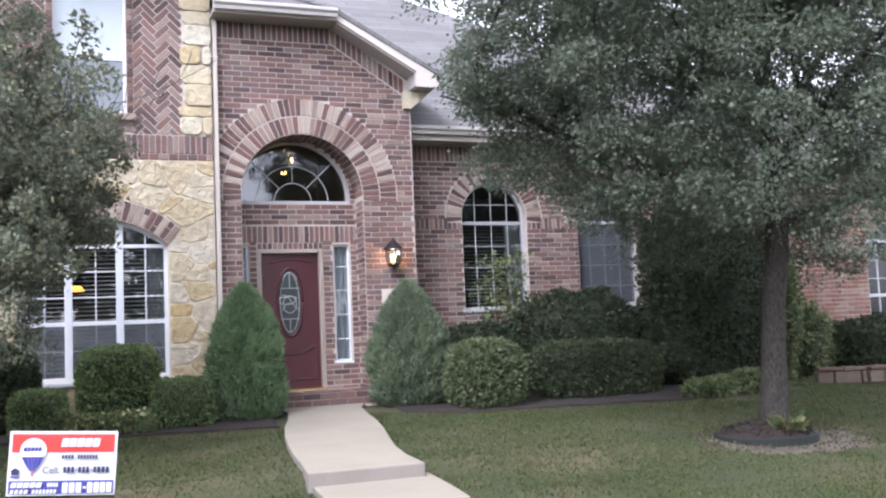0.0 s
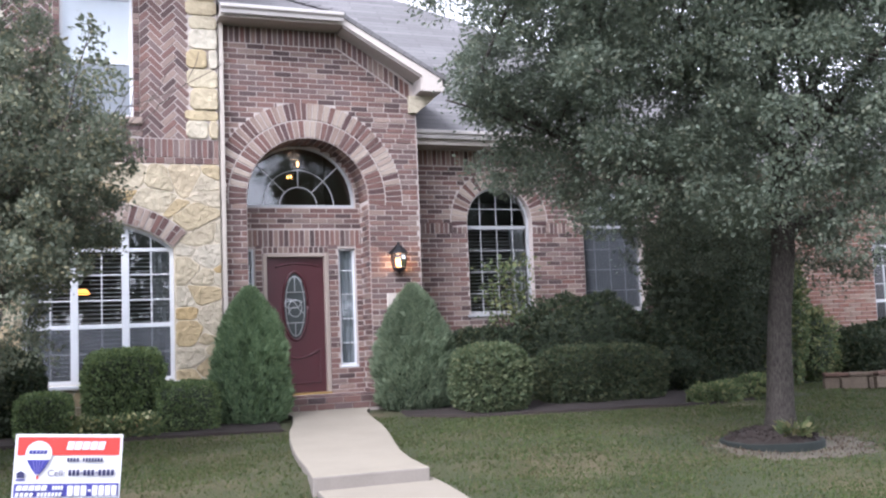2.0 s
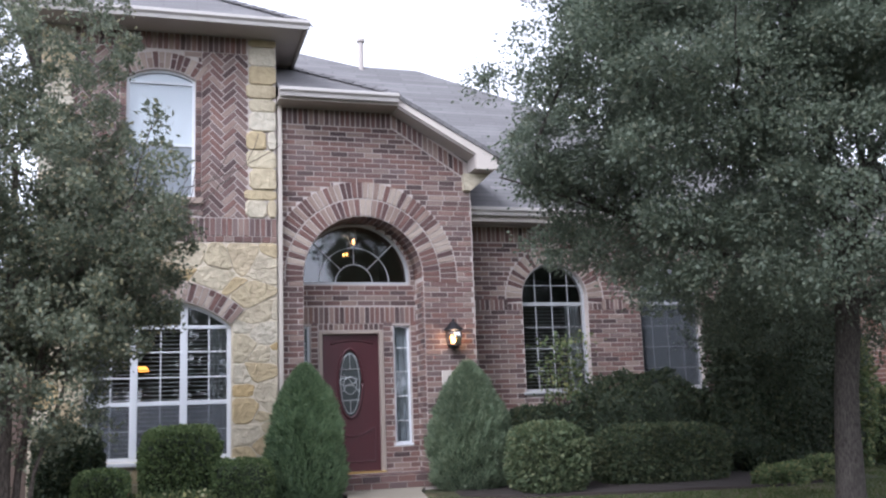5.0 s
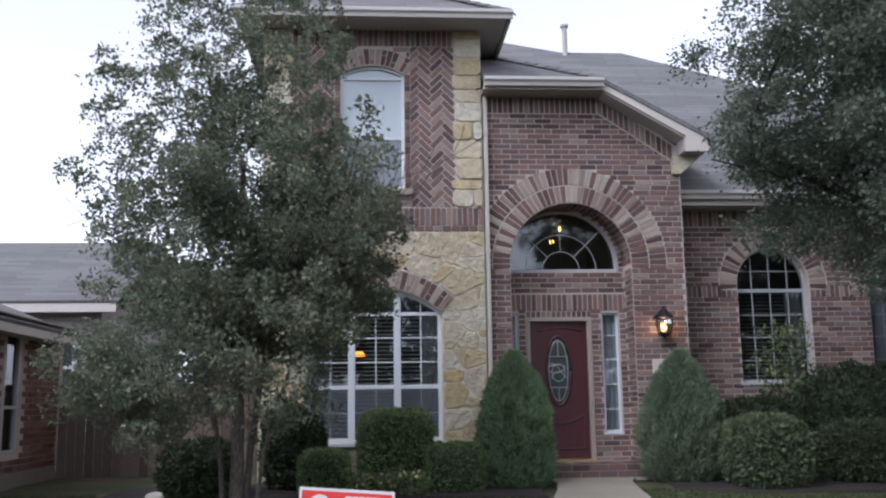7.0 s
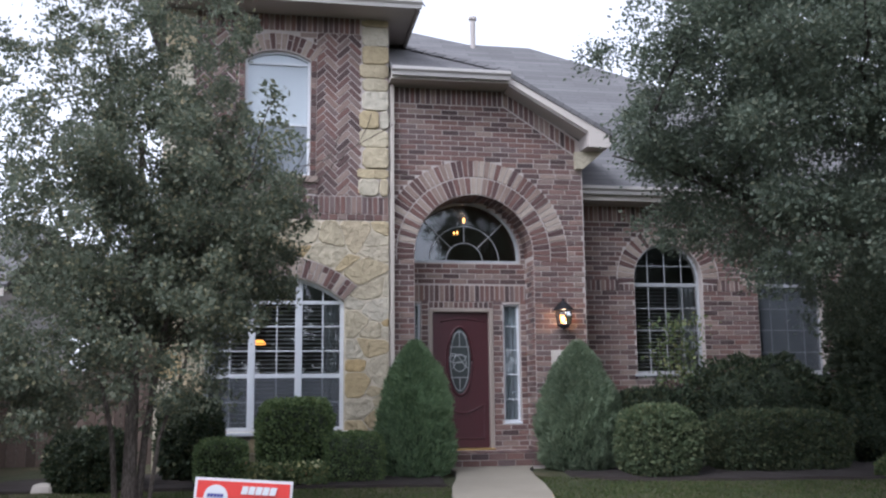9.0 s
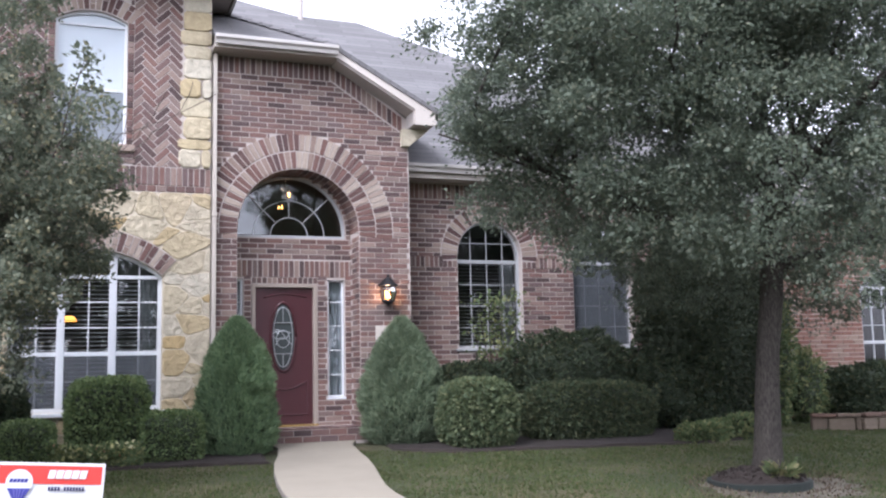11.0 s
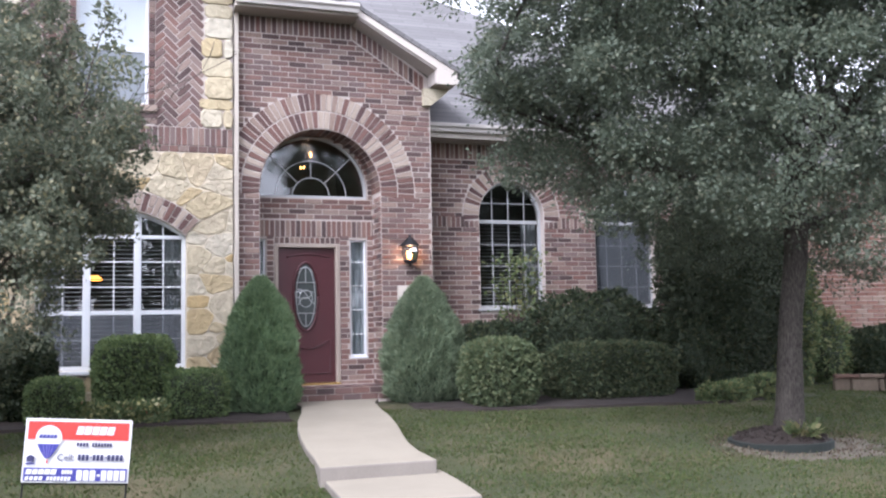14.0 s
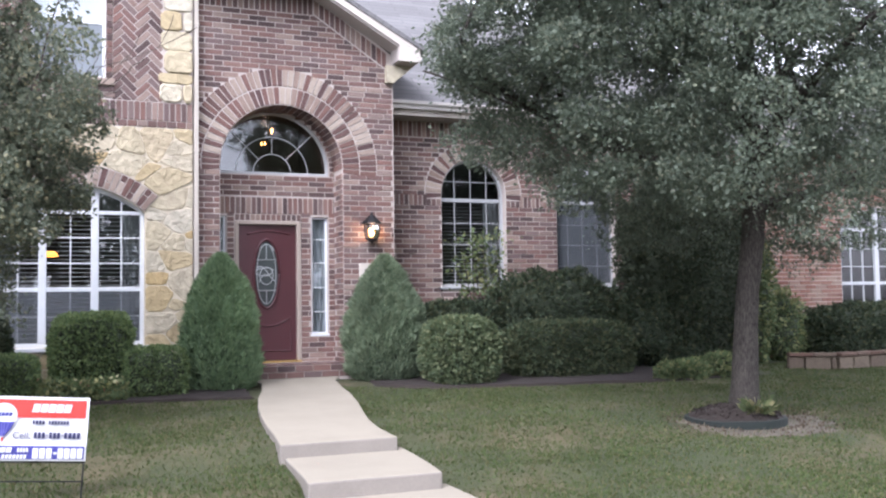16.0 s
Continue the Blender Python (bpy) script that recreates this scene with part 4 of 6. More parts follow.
for k in range(8):
    a = k * math.tau / 8
    bm = bmesh.new()
    tube(bm, [Vector((LX + r * math.cos(a), LY + r * math.sin(a), LZ + z)) for r, z in ((0.112, 0.085), (0.130, 0.0), (0.10, -0.13))], [0.006] * 3, 5)
    part("cage_bar", bm, black_iron, lantern)
bm = bmesh.new()
lathe(bm, [(0.102, -0.125), (0.105, -0.14), (0.06, -0.17), (0.02, -0.19), (0.012, -0.21)], (LX, LY, LZ), 8)
part("base_cup", bm, black_iron, lantern)
bm = bmesh.new()
lathe(bm, [(0.055, 0.0), (0.055, 0.02), (0.04, 0.03)], (0, 0, 0), 12)
bmesh.ops.transform(bm, matrix=pose(LX, YE - 0.001, LZ + 0.03, 90, 0, 0), verts=bm.verts[:])
tube(bm, [Vector((LX, YE - 0.02, LZ + 0.03)), Vector((LX, YE - 0.05, LZ + 0.15)), Vector((LX, LY, LZ + 0.23))], [0.014] * 3, 6)
part("wall_arm", bm, black_iron, lantern)
for dx in (-0.045, 0.045, 0.0):
    bm = bmesh.new()
    lathe(bm, [(0.006, -0.11), (0.018, -0.08), (0.02, -0.045), (0.004, 0.02)], (LX + dx, LY + (0.03 if dx == 0 else -0.01), LZ), 8)
    part("bulb", bm, bulb, lantern, "warm lit candle bulb", smooth=True)
lamp = new("lantern_light", bpy.data.lights.new("lantern_light", 'POINT'))
lamp.data.energy, lamp.data.color, lamp.data.shadow_soft_size = 3.5, (1.0, 0.6, 0.3), 0.04
lamp.location = (LX, LY, LZ - 0.03)

chand = thing("chandelier", "small lit hall chandelier behind the fanlight", "chandelier")
CX, CY, CZ = 2.98, 15.0, 3.52
bm = bmesh.new()
tube(bm, [Vector((CX, CY, 4.58)), Vector((CX, CY, CZ))], [0.012, 0.012], 6)
lathe(bm, [(0.02, -0.12), (0.05, -0.05), (0.03, 0.05), (0.012, 0.12)], (CX, CY, CZ), 10)
part("stem", bm, black_iron, chand)
for tip in (Vector((3.04, 14.98, 3.60)), Vector((2.92, 14.95, 3.40)), Vector((2.89, 15.06, 3.41))):
    bm = bmesh.new()
    tube(bm, [Vector((CX, CY, CZ)), (Vector((CX, CY, CZ)) + tip) / 2 - Vector((0, 0, 0.05)), tip], [0.008] * 3, 5)
    arm = part("arm", bm, black_iron, chand)
    bm = bmesh.new()
    s = 1.0 if tip.z > 3.5 else 0.65
    lathe(bm, [(0.006 * s, 0.0), (0.018 * s, 0.03 * s), (0.018 * s, 0.06 * s), (0.003 * s, 0.09 * s)], tip, 8)
    part("bulb", bm, bulb, arm, smooth=True)
hall_lamp = new("hall_light", bpy.data.lights.new("hall_light", 'POINT'))
hall_lamp.data.energy, hall_lamp.data.color, hall_lamp.data.shadow_soft_size = 4.0, (1.0, 0.62, 0.32), 0.1
hall_lamp.location = (CX, CY, CZ + 0.25)

tl = thing("pendant_lamp", "lit amber glass pendant lamp in the front room", "lamp")
PX, PY, PZ = -0.24, 14.6, 1.62
bm = bmesh.new()
lathe(bm, [(0.03, 0.05), (0.07, 0.03), (0.12, -0.02), (0.11, -0.035)], (PX, PY, PZ), 16)
part("shade", bm, lamp_shade_glow, tl, "amber glass bowl", smooth=True)
bm = bmesh.new()
tube(bm, [Vector((PX, PY, 2.98)), Vector((PX, PY, PZ + 0.07))], [0.008, 0.008], 6)
part("cord", bm, black_iron, tl)

# ---- address plaque: its number is left as bars ----
pl = thing("address_plaque", "pale carved stone address plaque set in brick", "plaque")
bm = boxes((4.03, 4.40, YE - 0.035, YE + 0.01, 1.19, 1.44), bevel=0.008)
part("plate", bm, plaque_stone, pl)
bm = bmesh.new()
ov = [(4.215 + 0.15 * math.cos(k * math.tau / 28), 1.315 + 0.10 * math.sin(k * math.tau / 28)) for k in range(28)]
prism(bm, ov, YE - 0.044, YE - 0.036)
part("oval", finish(bm), plaque_stone, pl)
for i in range(4):
    part("bar", boxes((4.115 + i * 0.055, 4.15 + i * 0.055, YE - 0.049, YE - 0.045, 1.275, 1.355)), plaque_ink, pl)


# ---- shrubs ----
def ellipsoid_core(bm, c, r, rough=0.1, seg=18, rings=10, square=1.0, z_from=-1.0):
    """A lumpy core for a shrub, coloured dark in place of its inner shade."""
    vs = []
    for j in range(rings + 1):
        t = z_from + (1 - z_from) * j / rings
        w = max(0.02, (1 - abs(t) ** (2 * square))) ** (0.5 / square)
        row = []
        for k in range(seg):
            a = k * math.tau / seg
            ca, sa = math.cos(a), math.sin(a)
            q = (abs(ca) ** (2 * square) + abs(sa) ** (2 * square)) ** (-0.5 / square)
            n = 1 + rough * noise.noise((ca * 2 + c[0], sa * 2 + c[1], t * 2))
            row.append(bm.verts.new((c[0] + r[0] * w * q * ca * n, c[1] + r[1] * w * q * sa * n, c[2] + r[2] * t)))
        vs.append(row)
    for a, b in zip(vs, vs[1:]):
        for k in range(seg):
            bm.faces.new((a[k], a[(k + 1) % seg], b[(k + 1) % seg], b[k]))
    bm.faces.new(vs[-1])
    bm.faces.new(vs[0][::-1])


def shell_points(n, c, r, square=1.0, depth=0.12, lump=0.08, freq=3.0, z_from=-1.0):
    """Points near the skin of a rounded block, with its outward ways."""
    u = np.random.normal(size=(n, 3))
    u /= np.linalg.norm(u, axis=1, keepdims=True)
    p = 2 * square
    q = (np.abs(u) ** p).sum(1, keepdims=True) ** (-1 / p)
    s = u * q
    s[:, 2] = np.maximum(s[:, 2], z_from + 0.02 * np.random.rand(n))
    bumps = np.array([noise.noise((a * freq + c[0] * 7, b * freq + c[1] * 3, d * freq)) for a, b, d in u])[:, None]
    k = 1 + lump * bumps - depth * np.random.rand(n, 1) ** 1.6
    return np.array(c) + s * k * np.array(r), u


def clipped_bush(c, r, n, size, material, label, square=1.8, group="", name="bush", lump=0.07, depth=0.14, z_from=-1.0, category="bush"):
    t = thing(name, label, category, group)
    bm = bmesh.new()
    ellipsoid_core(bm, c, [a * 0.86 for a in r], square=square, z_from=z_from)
    part("inner_core", finish(bm), core_shade, t)
    pts, out = shell_points(n, c, r, square, depth, lump, z_from=z_from)
    leaf_mesh("foliage", pts, size, material, t, out * 1.0, spread=0.9)
    return t


def cone_shrub(x, y, z0, h, r, n, material, label):
    """A dense upright juniper: overlapping upswept sprays over a core coloured dark as inner shade."""
    t = thing("conifer", label, "conifer", "clipped conifers beside the door")
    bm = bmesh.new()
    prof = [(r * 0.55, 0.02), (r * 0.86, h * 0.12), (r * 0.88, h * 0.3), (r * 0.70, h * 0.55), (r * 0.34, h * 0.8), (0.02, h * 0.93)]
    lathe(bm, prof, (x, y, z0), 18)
    part("inner_core", bm, core_shade, t)
    f = np.random.rand(n) ** 0.8
    a = np.random.rand(n) * math.tau
    shape = np.interp(f, [0, 0.08, 0.22, 0.42, 0.62, 0.80, 0.92, 1.0], [0.74, 0.94, 1.0, 0.97, 0.83, 0.56, 0.30, 0.04])
    lump = np.array([noise.noise((math.cos(b) * 2.6 + x, math.sin(b) * 2.6, g * 7)) for b, g in zip(a, f)])
    fine = np.array([noise.noise((math.cos(b) * 7 + x, math.sin(b) * 7, g * 12)) for b, g in zip(a, f)])
    rad = r * shape * (1 + 0.16 * lump + 0.20 * fine - 0.16 * np.random.rand(n) ** 2)
    pts = np.stack([x + rad * np.cos(a), y + rad * np.sin(a), z0 + f * h * (1 + 0.02 * fine)], 1)
    out = np.stack([np.cos(a) * 0.62, np.sin(a) * 0.62, np.full(n, 0.95)], 1)
    leaf_mesh("foliage", pts, 0.0155, material, t, out, stretch=5.0, spread=0.42)
    return t


cone_shrub(1.86, 12.55, -0.27, 1.74, 0.475, 52000, leaf_cone, "dense green cone-shaped juniper on mulch")
cone_shrub(4.22, 12.85, -0.26, 1.74, 0.54, 52000, leaf_cone_grey, "dense grey-green cone-shaped juniper on mulch")
clipped_bush((0.29, 12.65, 0.26), (0.475, 0.40, 0.50), 9000, 0.034, leaf_box, "square-clipped green boxwood bush under the window", 2.2, group="clipped bushes under the window")
clipped_bush((1.02, 12.30, 0.03), (0.38, 0.34, 0.31), 6500, 0.024, leaf_box, "low box-clipped green bush under the stone wall", 2.4, group="clipped bushes under the window")
clipped_bush((-0.62, 12.05, 0.0), (0.31, 0.31, 0.30), 6500, 0.024, leaf_box, "low rounded green clipped bush", 2.0, group="clipped bushes under the window")
clipped_bush((-1.05, 12.75, 0.25), (0.40, 0.38, 0.55), 6000, 0.04, leaf_bush, "loose dark green bush behind the tree", 1.3, lump=0.2)
clipped_bush((-2.15, 12.1, 0.05), (0.48, 0.42, 0.38), 7000, 0.034, leaf_bush, "rounded dark green bush beside the tree", 1.4, lump=0.15)
clipped_bush((5.03, 12.05, 0.16), (0.50, 0.48, 0.47), 13000, 0.034, leaf_holly, "rounded green clipped holly bush", 1.7, lump=0.06)
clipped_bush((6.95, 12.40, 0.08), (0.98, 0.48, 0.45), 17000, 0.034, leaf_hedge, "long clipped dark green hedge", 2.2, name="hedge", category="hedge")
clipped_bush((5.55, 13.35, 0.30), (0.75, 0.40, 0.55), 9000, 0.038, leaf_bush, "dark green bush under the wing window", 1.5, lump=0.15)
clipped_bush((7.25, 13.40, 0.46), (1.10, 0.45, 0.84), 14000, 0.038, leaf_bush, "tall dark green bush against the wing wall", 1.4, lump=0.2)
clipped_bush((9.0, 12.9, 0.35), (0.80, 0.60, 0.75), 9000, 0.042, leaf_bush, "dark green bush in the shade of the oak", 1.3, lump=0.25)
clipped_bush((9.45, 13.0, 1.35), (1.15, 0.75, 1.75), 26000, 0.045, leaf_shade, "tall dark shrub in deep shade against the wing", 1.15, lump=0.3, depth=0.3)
clipped_bush((10.6, 12.9, 0.85), (0.45, 0.45, 1.15), 7000, 0.045, leaf_pale, "tall pale green shrub at the wing corner", 1.1, lump=0.3)
clipped_bush((8.15, 11.3, -0.20), (0.40, 0.14, 0.13), 2200, 0.05, leaf_pale, "low pale green border plants", 1.2, lump=0.3)
clipped_bush((8.95, 11.40, -0.16), (0.45, 0.16, 0.16), 1800, 0.05, leaf_pale, "low pale green border plants", 1.2, lump=0.3)
clipped_bush((13.75, 12.75, 0.18), (1.95, 0.5, 0.52), 16000, 0.045, leaf_bush, "long dark green hedge behind a stone edging", 1.9, lump=0.1, name="hedge", category="hedge")
clipped_bush((11.45, 12.95, 0.32), (0.38, 0.28, 0.62), 3200, 0.045, leaf_pale, "loose pale green shrub against the rosy brick wall", 1.0, lump=0.4, depth=0.35)

# flowers between the clipped bushes
fl = thing("flower_patch", "low green plants with pale yellow and red blooms", "flowers")
n = 2600
c = np.stack([np.random.uniform(-0.42, 0.66, n), np.random.uniform(11.75, 12.15, n), np.random.rand(n) ** 1.5 * 0.24 - 0.25], 1)
leaf_mesh("foliage", c, 0.036, leaf_pale, fl, np.array([[0, -0.2, 0.8]]))
n = 85
c = np.stack([np.random.uniform(-0.38, 0.62, n), np.random.uniform(11.68, 11.95, n), np.random.uniform(-0.15, 0.02, n)], 1)
tagged(leaf_mesh("bloom", c, 0.045, petal, fl, np.array([[0, -1.0, 0.4]]), stretch=1.1), kind="stuff")

# slender yellow-green shrub before the wing window
sv = thing("sapling", "slender pale green shrub before the wing window", "shrub")
tips = []
for k in range(9):
    p = [Vector((6.15, 13.75, 0.0))]
    d = Vector((random.uniform(-0.35, 0.35), random.uniform(-0.1, 0.1), 1.0))
    for j in range(7):
        d = (d + Vector((random.uniform(-0.15, 0.15), random.uniform(-0.08, 0.08), 0))).normalized()
        p.append(p[-1] + d * random.uniform(0.22, 0.30))
        if j > 2:
            tips.append(p[-1])
    bm = bmesh.new()
    tube(bm, p, [0.012 - 0.0012 * i for i in range(len(p))], 5)
    part("stem", bm, bark, sv)
base = np.array([tuple(q) for q in tips])
c = base[np.random.randint(0, len(base), 650)] + np.random.normal(size=(650, 3)) * (0.09, 0.05, 0.08)
leaf_mesh("foliage", c, 0.045, leaf_pale, sv)


# ---- trees ----
def grow(bm, start, way, length, radius, depth, ends, bend=0.28, split=3):
    steps = 5
    p, d = [start], way.normalized()
    for i in range(steps):
        d = (d + Vector((random.gauss(0, bend), random.gauss(0, bend), random.gauss(0.04, bend * 0.6))) * 0.5).normalized()
        p.append(p[-1] + d * length / steps)
    tube(bm, p, [max(0.004, radius * (1 - 0.55 * i / steps)) for i in range(steps + 1)], 7 if depth > 2 else 5)
    if depth <= 1:
        ends.extend(p[2:])
    if depth == 0:
        return
    for k in range(split):
        i = random.choice((2, 3, 4, 5)) if k else steps
        w = (d + Vector((random.gauss(0, 0.75), random.gauss(0, 0.75), random.gauss(0.05, 0.45)))).normalized()
        grow(bm, p[i], w, length * random.uniform(0.6, 0.85), radius * 0.5, depth - 1, ends, bend, split)


def clumpy_crown(ends, c, r, n_clumps, per, spread, inner=0.35, low=None, holes=0.0, lumpy=0.12):
    """Leaf places in clumps through a crown of uneven outline."""
    e = np.array([tuple(p) for p in ends]) if len(ends) else np.zeros((0, 3))
    u = np.random.normal(size=(n_clumps, 3))
    u /= np.linalg.norm(u, axis=1, keepdims=True)
    lump = np.array([noise.noise((a * 1.9 + c[0], b * 1.9 + c[1], d * 1.9)) + 0.5 * noise.noise((a * 4.5, b * 4.5 + c[0], d * 4.5)) for a, b, d in u])[:, None]
    k = (inner + (1 - inner) * np.random.rand(n_clumps, 1) ** 0.45) * (1 + lumpy * lump)
    centres = np.array(c) + u * k * np.array(r)
    if len(e):
        rel = (e - np.array(c)) / np.array(r)
        e = e[(rel ** 2).sum(1) < 0.95]
        centres = np.concatenate([centres, e])
    if low is not None:
        centres = centres[[low(p) for p in centres]]
    if holes:
        gaps = np.array([noise.noise((p[0] * 1.25, p[1] * 1.25, p[2] * 1.25 + 4)) for p in centres])
        centres = centres[gaps > -holes]
    pts = np.repeat(centres, per, axis=0)
    pts = pts + np.random.normal(size=pts.shape) * spread * np.random.uniform(0.5, 1.2, size=(len(pts), 1))
    out = pts - np.array(c)
    out /= np.linalg.norm(out, axis=1, keepdims=True) + 1e-9
    return pts, out


def bough_crown(ends, c, r, n, per, size, inner=0.4, low=None, lumpy=0.14, fill=0, flat=0.6):
    """Leaf places on many rounded boughs: full on their upper and outer sides, open beneath."""
    u = np.random.normal(size=(n, 3))
    u /= np.linalg.norm(u, axis=1, keepdims=True)
    lump = np.array([noise.noise((a * 1.9 + c[0], b * 1.9 + c[1], d * 1.9)) + 0.6 * noise.noise((a * 4.5, b * 4.5 + c[0], d * 4.5)) for a, b, d in u])[:, None]
    k = (inner + (1 - inner) * np.random.rand(n, 1) ** 0.5) * (1 + lumpy * lump)
    centres = np.array(c) + u * k * np.array(r)
    if len(ends):
        e = np.array([tuple(p) for p in ends])
        rel = (e - np.array(c)) / np.array(r)
        centres = np.concatenate([centres, e[(rel ** 2).sum(1) < 0.95]])
    if low is not None:
        centres = centres[[low(p) for p in centres]]
    m = len(centres)
    rad = np.random.uniform(size[0], size[1], m)
    pts = np.repeat(centres, per, axis=0)
    big = np.repeat(rad, per)[:, None]
    away = pts - np.array(c)
    away /= np.linalg.norm(away, axis=1, keepdims=True) + 1e-9
    d = np.random.normal(size=pts.shape) + away * 0.5 + np.array([0, 0, 0.45])
    d /= np.linalg.norm(d, axis=1, keepdims=True) + 1e-9
    reach = 0.45 + 0.55 * np.random.rand(len(pts), 1) ** 0.6 + 0.5 * np.random.rand(len(pts), 1) ** 9
    pts = pts + d * big * reach * np.array([1, 1, flat])
    out = d * 0.8 + away * 0.5
    if fill:
        g = np.random.normal(size=(fill, 3))
        g *= (np.random.rand(fill, 1) ** 0.4 * 0.8) / (np.linalg.norm(g, axis=1, keepdims=True) + 1e-9)
        g = np.array(c) + g * np.array(r)
        if low is not None:
            g = g[[low(p) for p in g]]
        pts = np.concatenate([pts, g])
        out = np.concatenate([out, np.zeros_like(g)])
    return pts, out


# the broad oak on the lawn
oak = thing("oak_tree", "broad dark green oak tree with a single straight trunk", "tree")
TX, TY = 6.87, 8.42
bm = bmesh.new()
ends = []
trunk = [Vector((TX, TY, -0.55)), Vector((TX, TY, -0.40)), Vector((TX + 0.02, TY, -0.15)), Vector((TX + 0.06, TY, 0.5)), Vector((TX + 0.10, TY, 0.9)), Vector((TX + 0.20, TY, 1.5)), Vector((TX + 0.24, TY, 2.3)), Vector((TX + 0.2, TY, 3.4)), Vector((TX + 0.2, TY, 4.6))]
tube(bm, trunk, [0.23, 0.185, 0.15, 0.128, 0.122, 0.125, 0.11, 0.09, 0.05], 14)
part("trunk", bm, bark, oak, "rough grey-brown trunk", smooth=True)
for k in range(11):
    bm = bmesh.new()
    a = k * 2.4
    z = 1.75 + k * 0.24
    grow(bm, Vector((TX + 0.12, TY, z)), Vector((math.cos(a), math.sin(a) * 0.8, 0.45)), 2.3 - 0.08 * k, 0.085 - 0.004 * k, 2, ends)
    part("limb", bm, bark, oak)


def oak_low(p):
    """The crown's underside: low round the trunk, rising to its rim, sooner towards the house's door."""
    right = (p[0] - TX) * 0.78 - (p[1] - TY) * 0.63
    left = TX - p[0] + 0.35 * (p[1] - TY)
    under = max(np.interp(right, [0.0, 1.0, 1.25, 1.6, 2.1], [1.28, 1.40, 1.50, 2.0, 2.9]), np.interp(left, [1.0, 1.7, 2.2, 2.9, 3.4, 3.8], [1.30, 1.78, 2.22, 2.42, 2.95, 3.8]))
    return p[2] > under + 0.22 * noise.noise((p[0] * 1.3, p[1] * 1.3, 0)) + (0.25 if math.hypot(p[0] - TX, p[1] - TY) < 1.2 else 0)


pts, out = bough_crown(ends, (6.85, TY, 3.9), (3.45, 2.8, 3.2), 780, 400, (0.20, 0.44), inner=0.42, low=oak_low, fill=30000)
leaf_mesh("crown", pts, 0.025, leaf_oak, oak, out * 0.8, stretch=1.8, spread=0.7, droop=0.1)
ring = thing("tree_ring", "dark mulch ring with a low green edging round the oak", "tree ring", kind="structure")
bm = bmesh.new()
RXC, RYC = TX - 0.11, TY + 0.015
RZ = lawn_z(RXC, RYC)
lathe(bm, [(0.54, -0.15), (0.54, 0.055), (0.53, 0.062), (0.50, 0.062), (0.50, 0.02)], (RXC, RYC, RZ), 40)
for v in bm.verts:
    v.co.z += 0.010 * noise.noise((v.co.x * 2.5, v.co.y * 2.5, 7))
part("edging", bm, rubber, ring, "dark green plastic edging")
bm = bmesh.new()
lathe(bm, [(0.497, 0.0), (0.497, 0.055), (0.45, 0.085), (0.38, 0.115), (0.30, 0.15), (0.2, 0.17), (0.1, 0.18)], (RXC, RYC, RZ), 44)
for v in bm.verts:
    v.co.z += 0.035 * noise.noise(v.co * 9) + 0.03 * noise.noise(v.co * 23)
part("mulch_fill", bm, mulch, ring)
n = 700
a, d = np.random.rand(n) * math.tau, np.sqrt(np.random.rand(n)) * 0.48
c = np.stack([RXC + d * np.cos(a), RYC + d * np.sin(a), RZ + 0.075 + 0.11 * (1 - (d / 0.5) ** 1.5)], 1)
tagged(leaf_mesh("bark_chip", c, 0.022, mulch, ring, np.array([[0, 0, 1.0]]), stretch=1.8, spread=0.9), kind="stuff")
# bare soil worn into the lawn before the ring
dirt = bmesh.new()
bare = plain("bare_soil", (0.135, 0.115, 0.085), 0.95, grain=9, amount=0.95, relief=1.0)
seg, shells = 64, 9
fan = []
for i in range(shells + 1):
    row = []
    for k in range(seg):
        a = k * math.tau / seg
        wob = 1 + 0.32 * noise.noise((math.cos(a) * 2.2, math.sin(a) * 2.2, 3)) + 0.15 * noise.noise((math.cos(a) * 7, math.sin(a) * 7, 5))
        f = 0.2 + 0.8 * i / shells
        px, py = RXC + 0.12 + 0.92 * f * wob * math.cos(a), RYC - 0.20 + 0.74 * f * wob * math.sin(a)
        row.append(dirt.verts.new((px, py, ground_z(px, py) + (0.010 if i < shells - 1 else (0.004 if i < shells else -0.03)))))
    fan.append(row)
for ra, rb in zip(fan, fan[1:]):
    for k in range(seg):
        dirt.faces.new((ra[k], rb[k], rb[(k + 1) % seg], ra[(k + 1) % seg]))
dirt.faces.new(fan[0])
tagged(part("ground_bare_patch", finish(dirt), bare, None, smooth=True), "bare grey soil round the tree ring", "soil", kind="structure")
n = 900
a, d = np.random.rand(n) * math.tau, 0.55 + 0.5 * np.random.rand(n) ** 1.3
c = np.stack([RXC + 0.08 + d * np.cos(a), RYC - 0.14 + 0.8 * d * np.sin(a), np.zeros(n)], 1)
c[:, 2] = [ground_z(p, q) + 0.012 for p, q, _ in c]
tagged(leaf_mesh("leaf_litter", c, 0.015, litter, ring, np.array([[0, 0, 1.0]]), stretch=2.2, spread=0.6), kind="stuff")
hosta = thing("hosta", "small pale broad-leaved plant in the tree ring", "plant")
n = 105
a = np.random.rand(n) * math.tau
o = np.stack([np.cos(a), np.sin(a), np.random.uniform(0.1, 1.0, n)], 1)
leaf_mesh("foliage", np.array([[RXC - 0.01, RYC - 0.37, RZ + 0.12]]) + o * np.random.uniform(0.03, 0.16, (n, 1)), 0.058, leaf_hosta, hosta, o, stretch=1.7, spread=0.25)

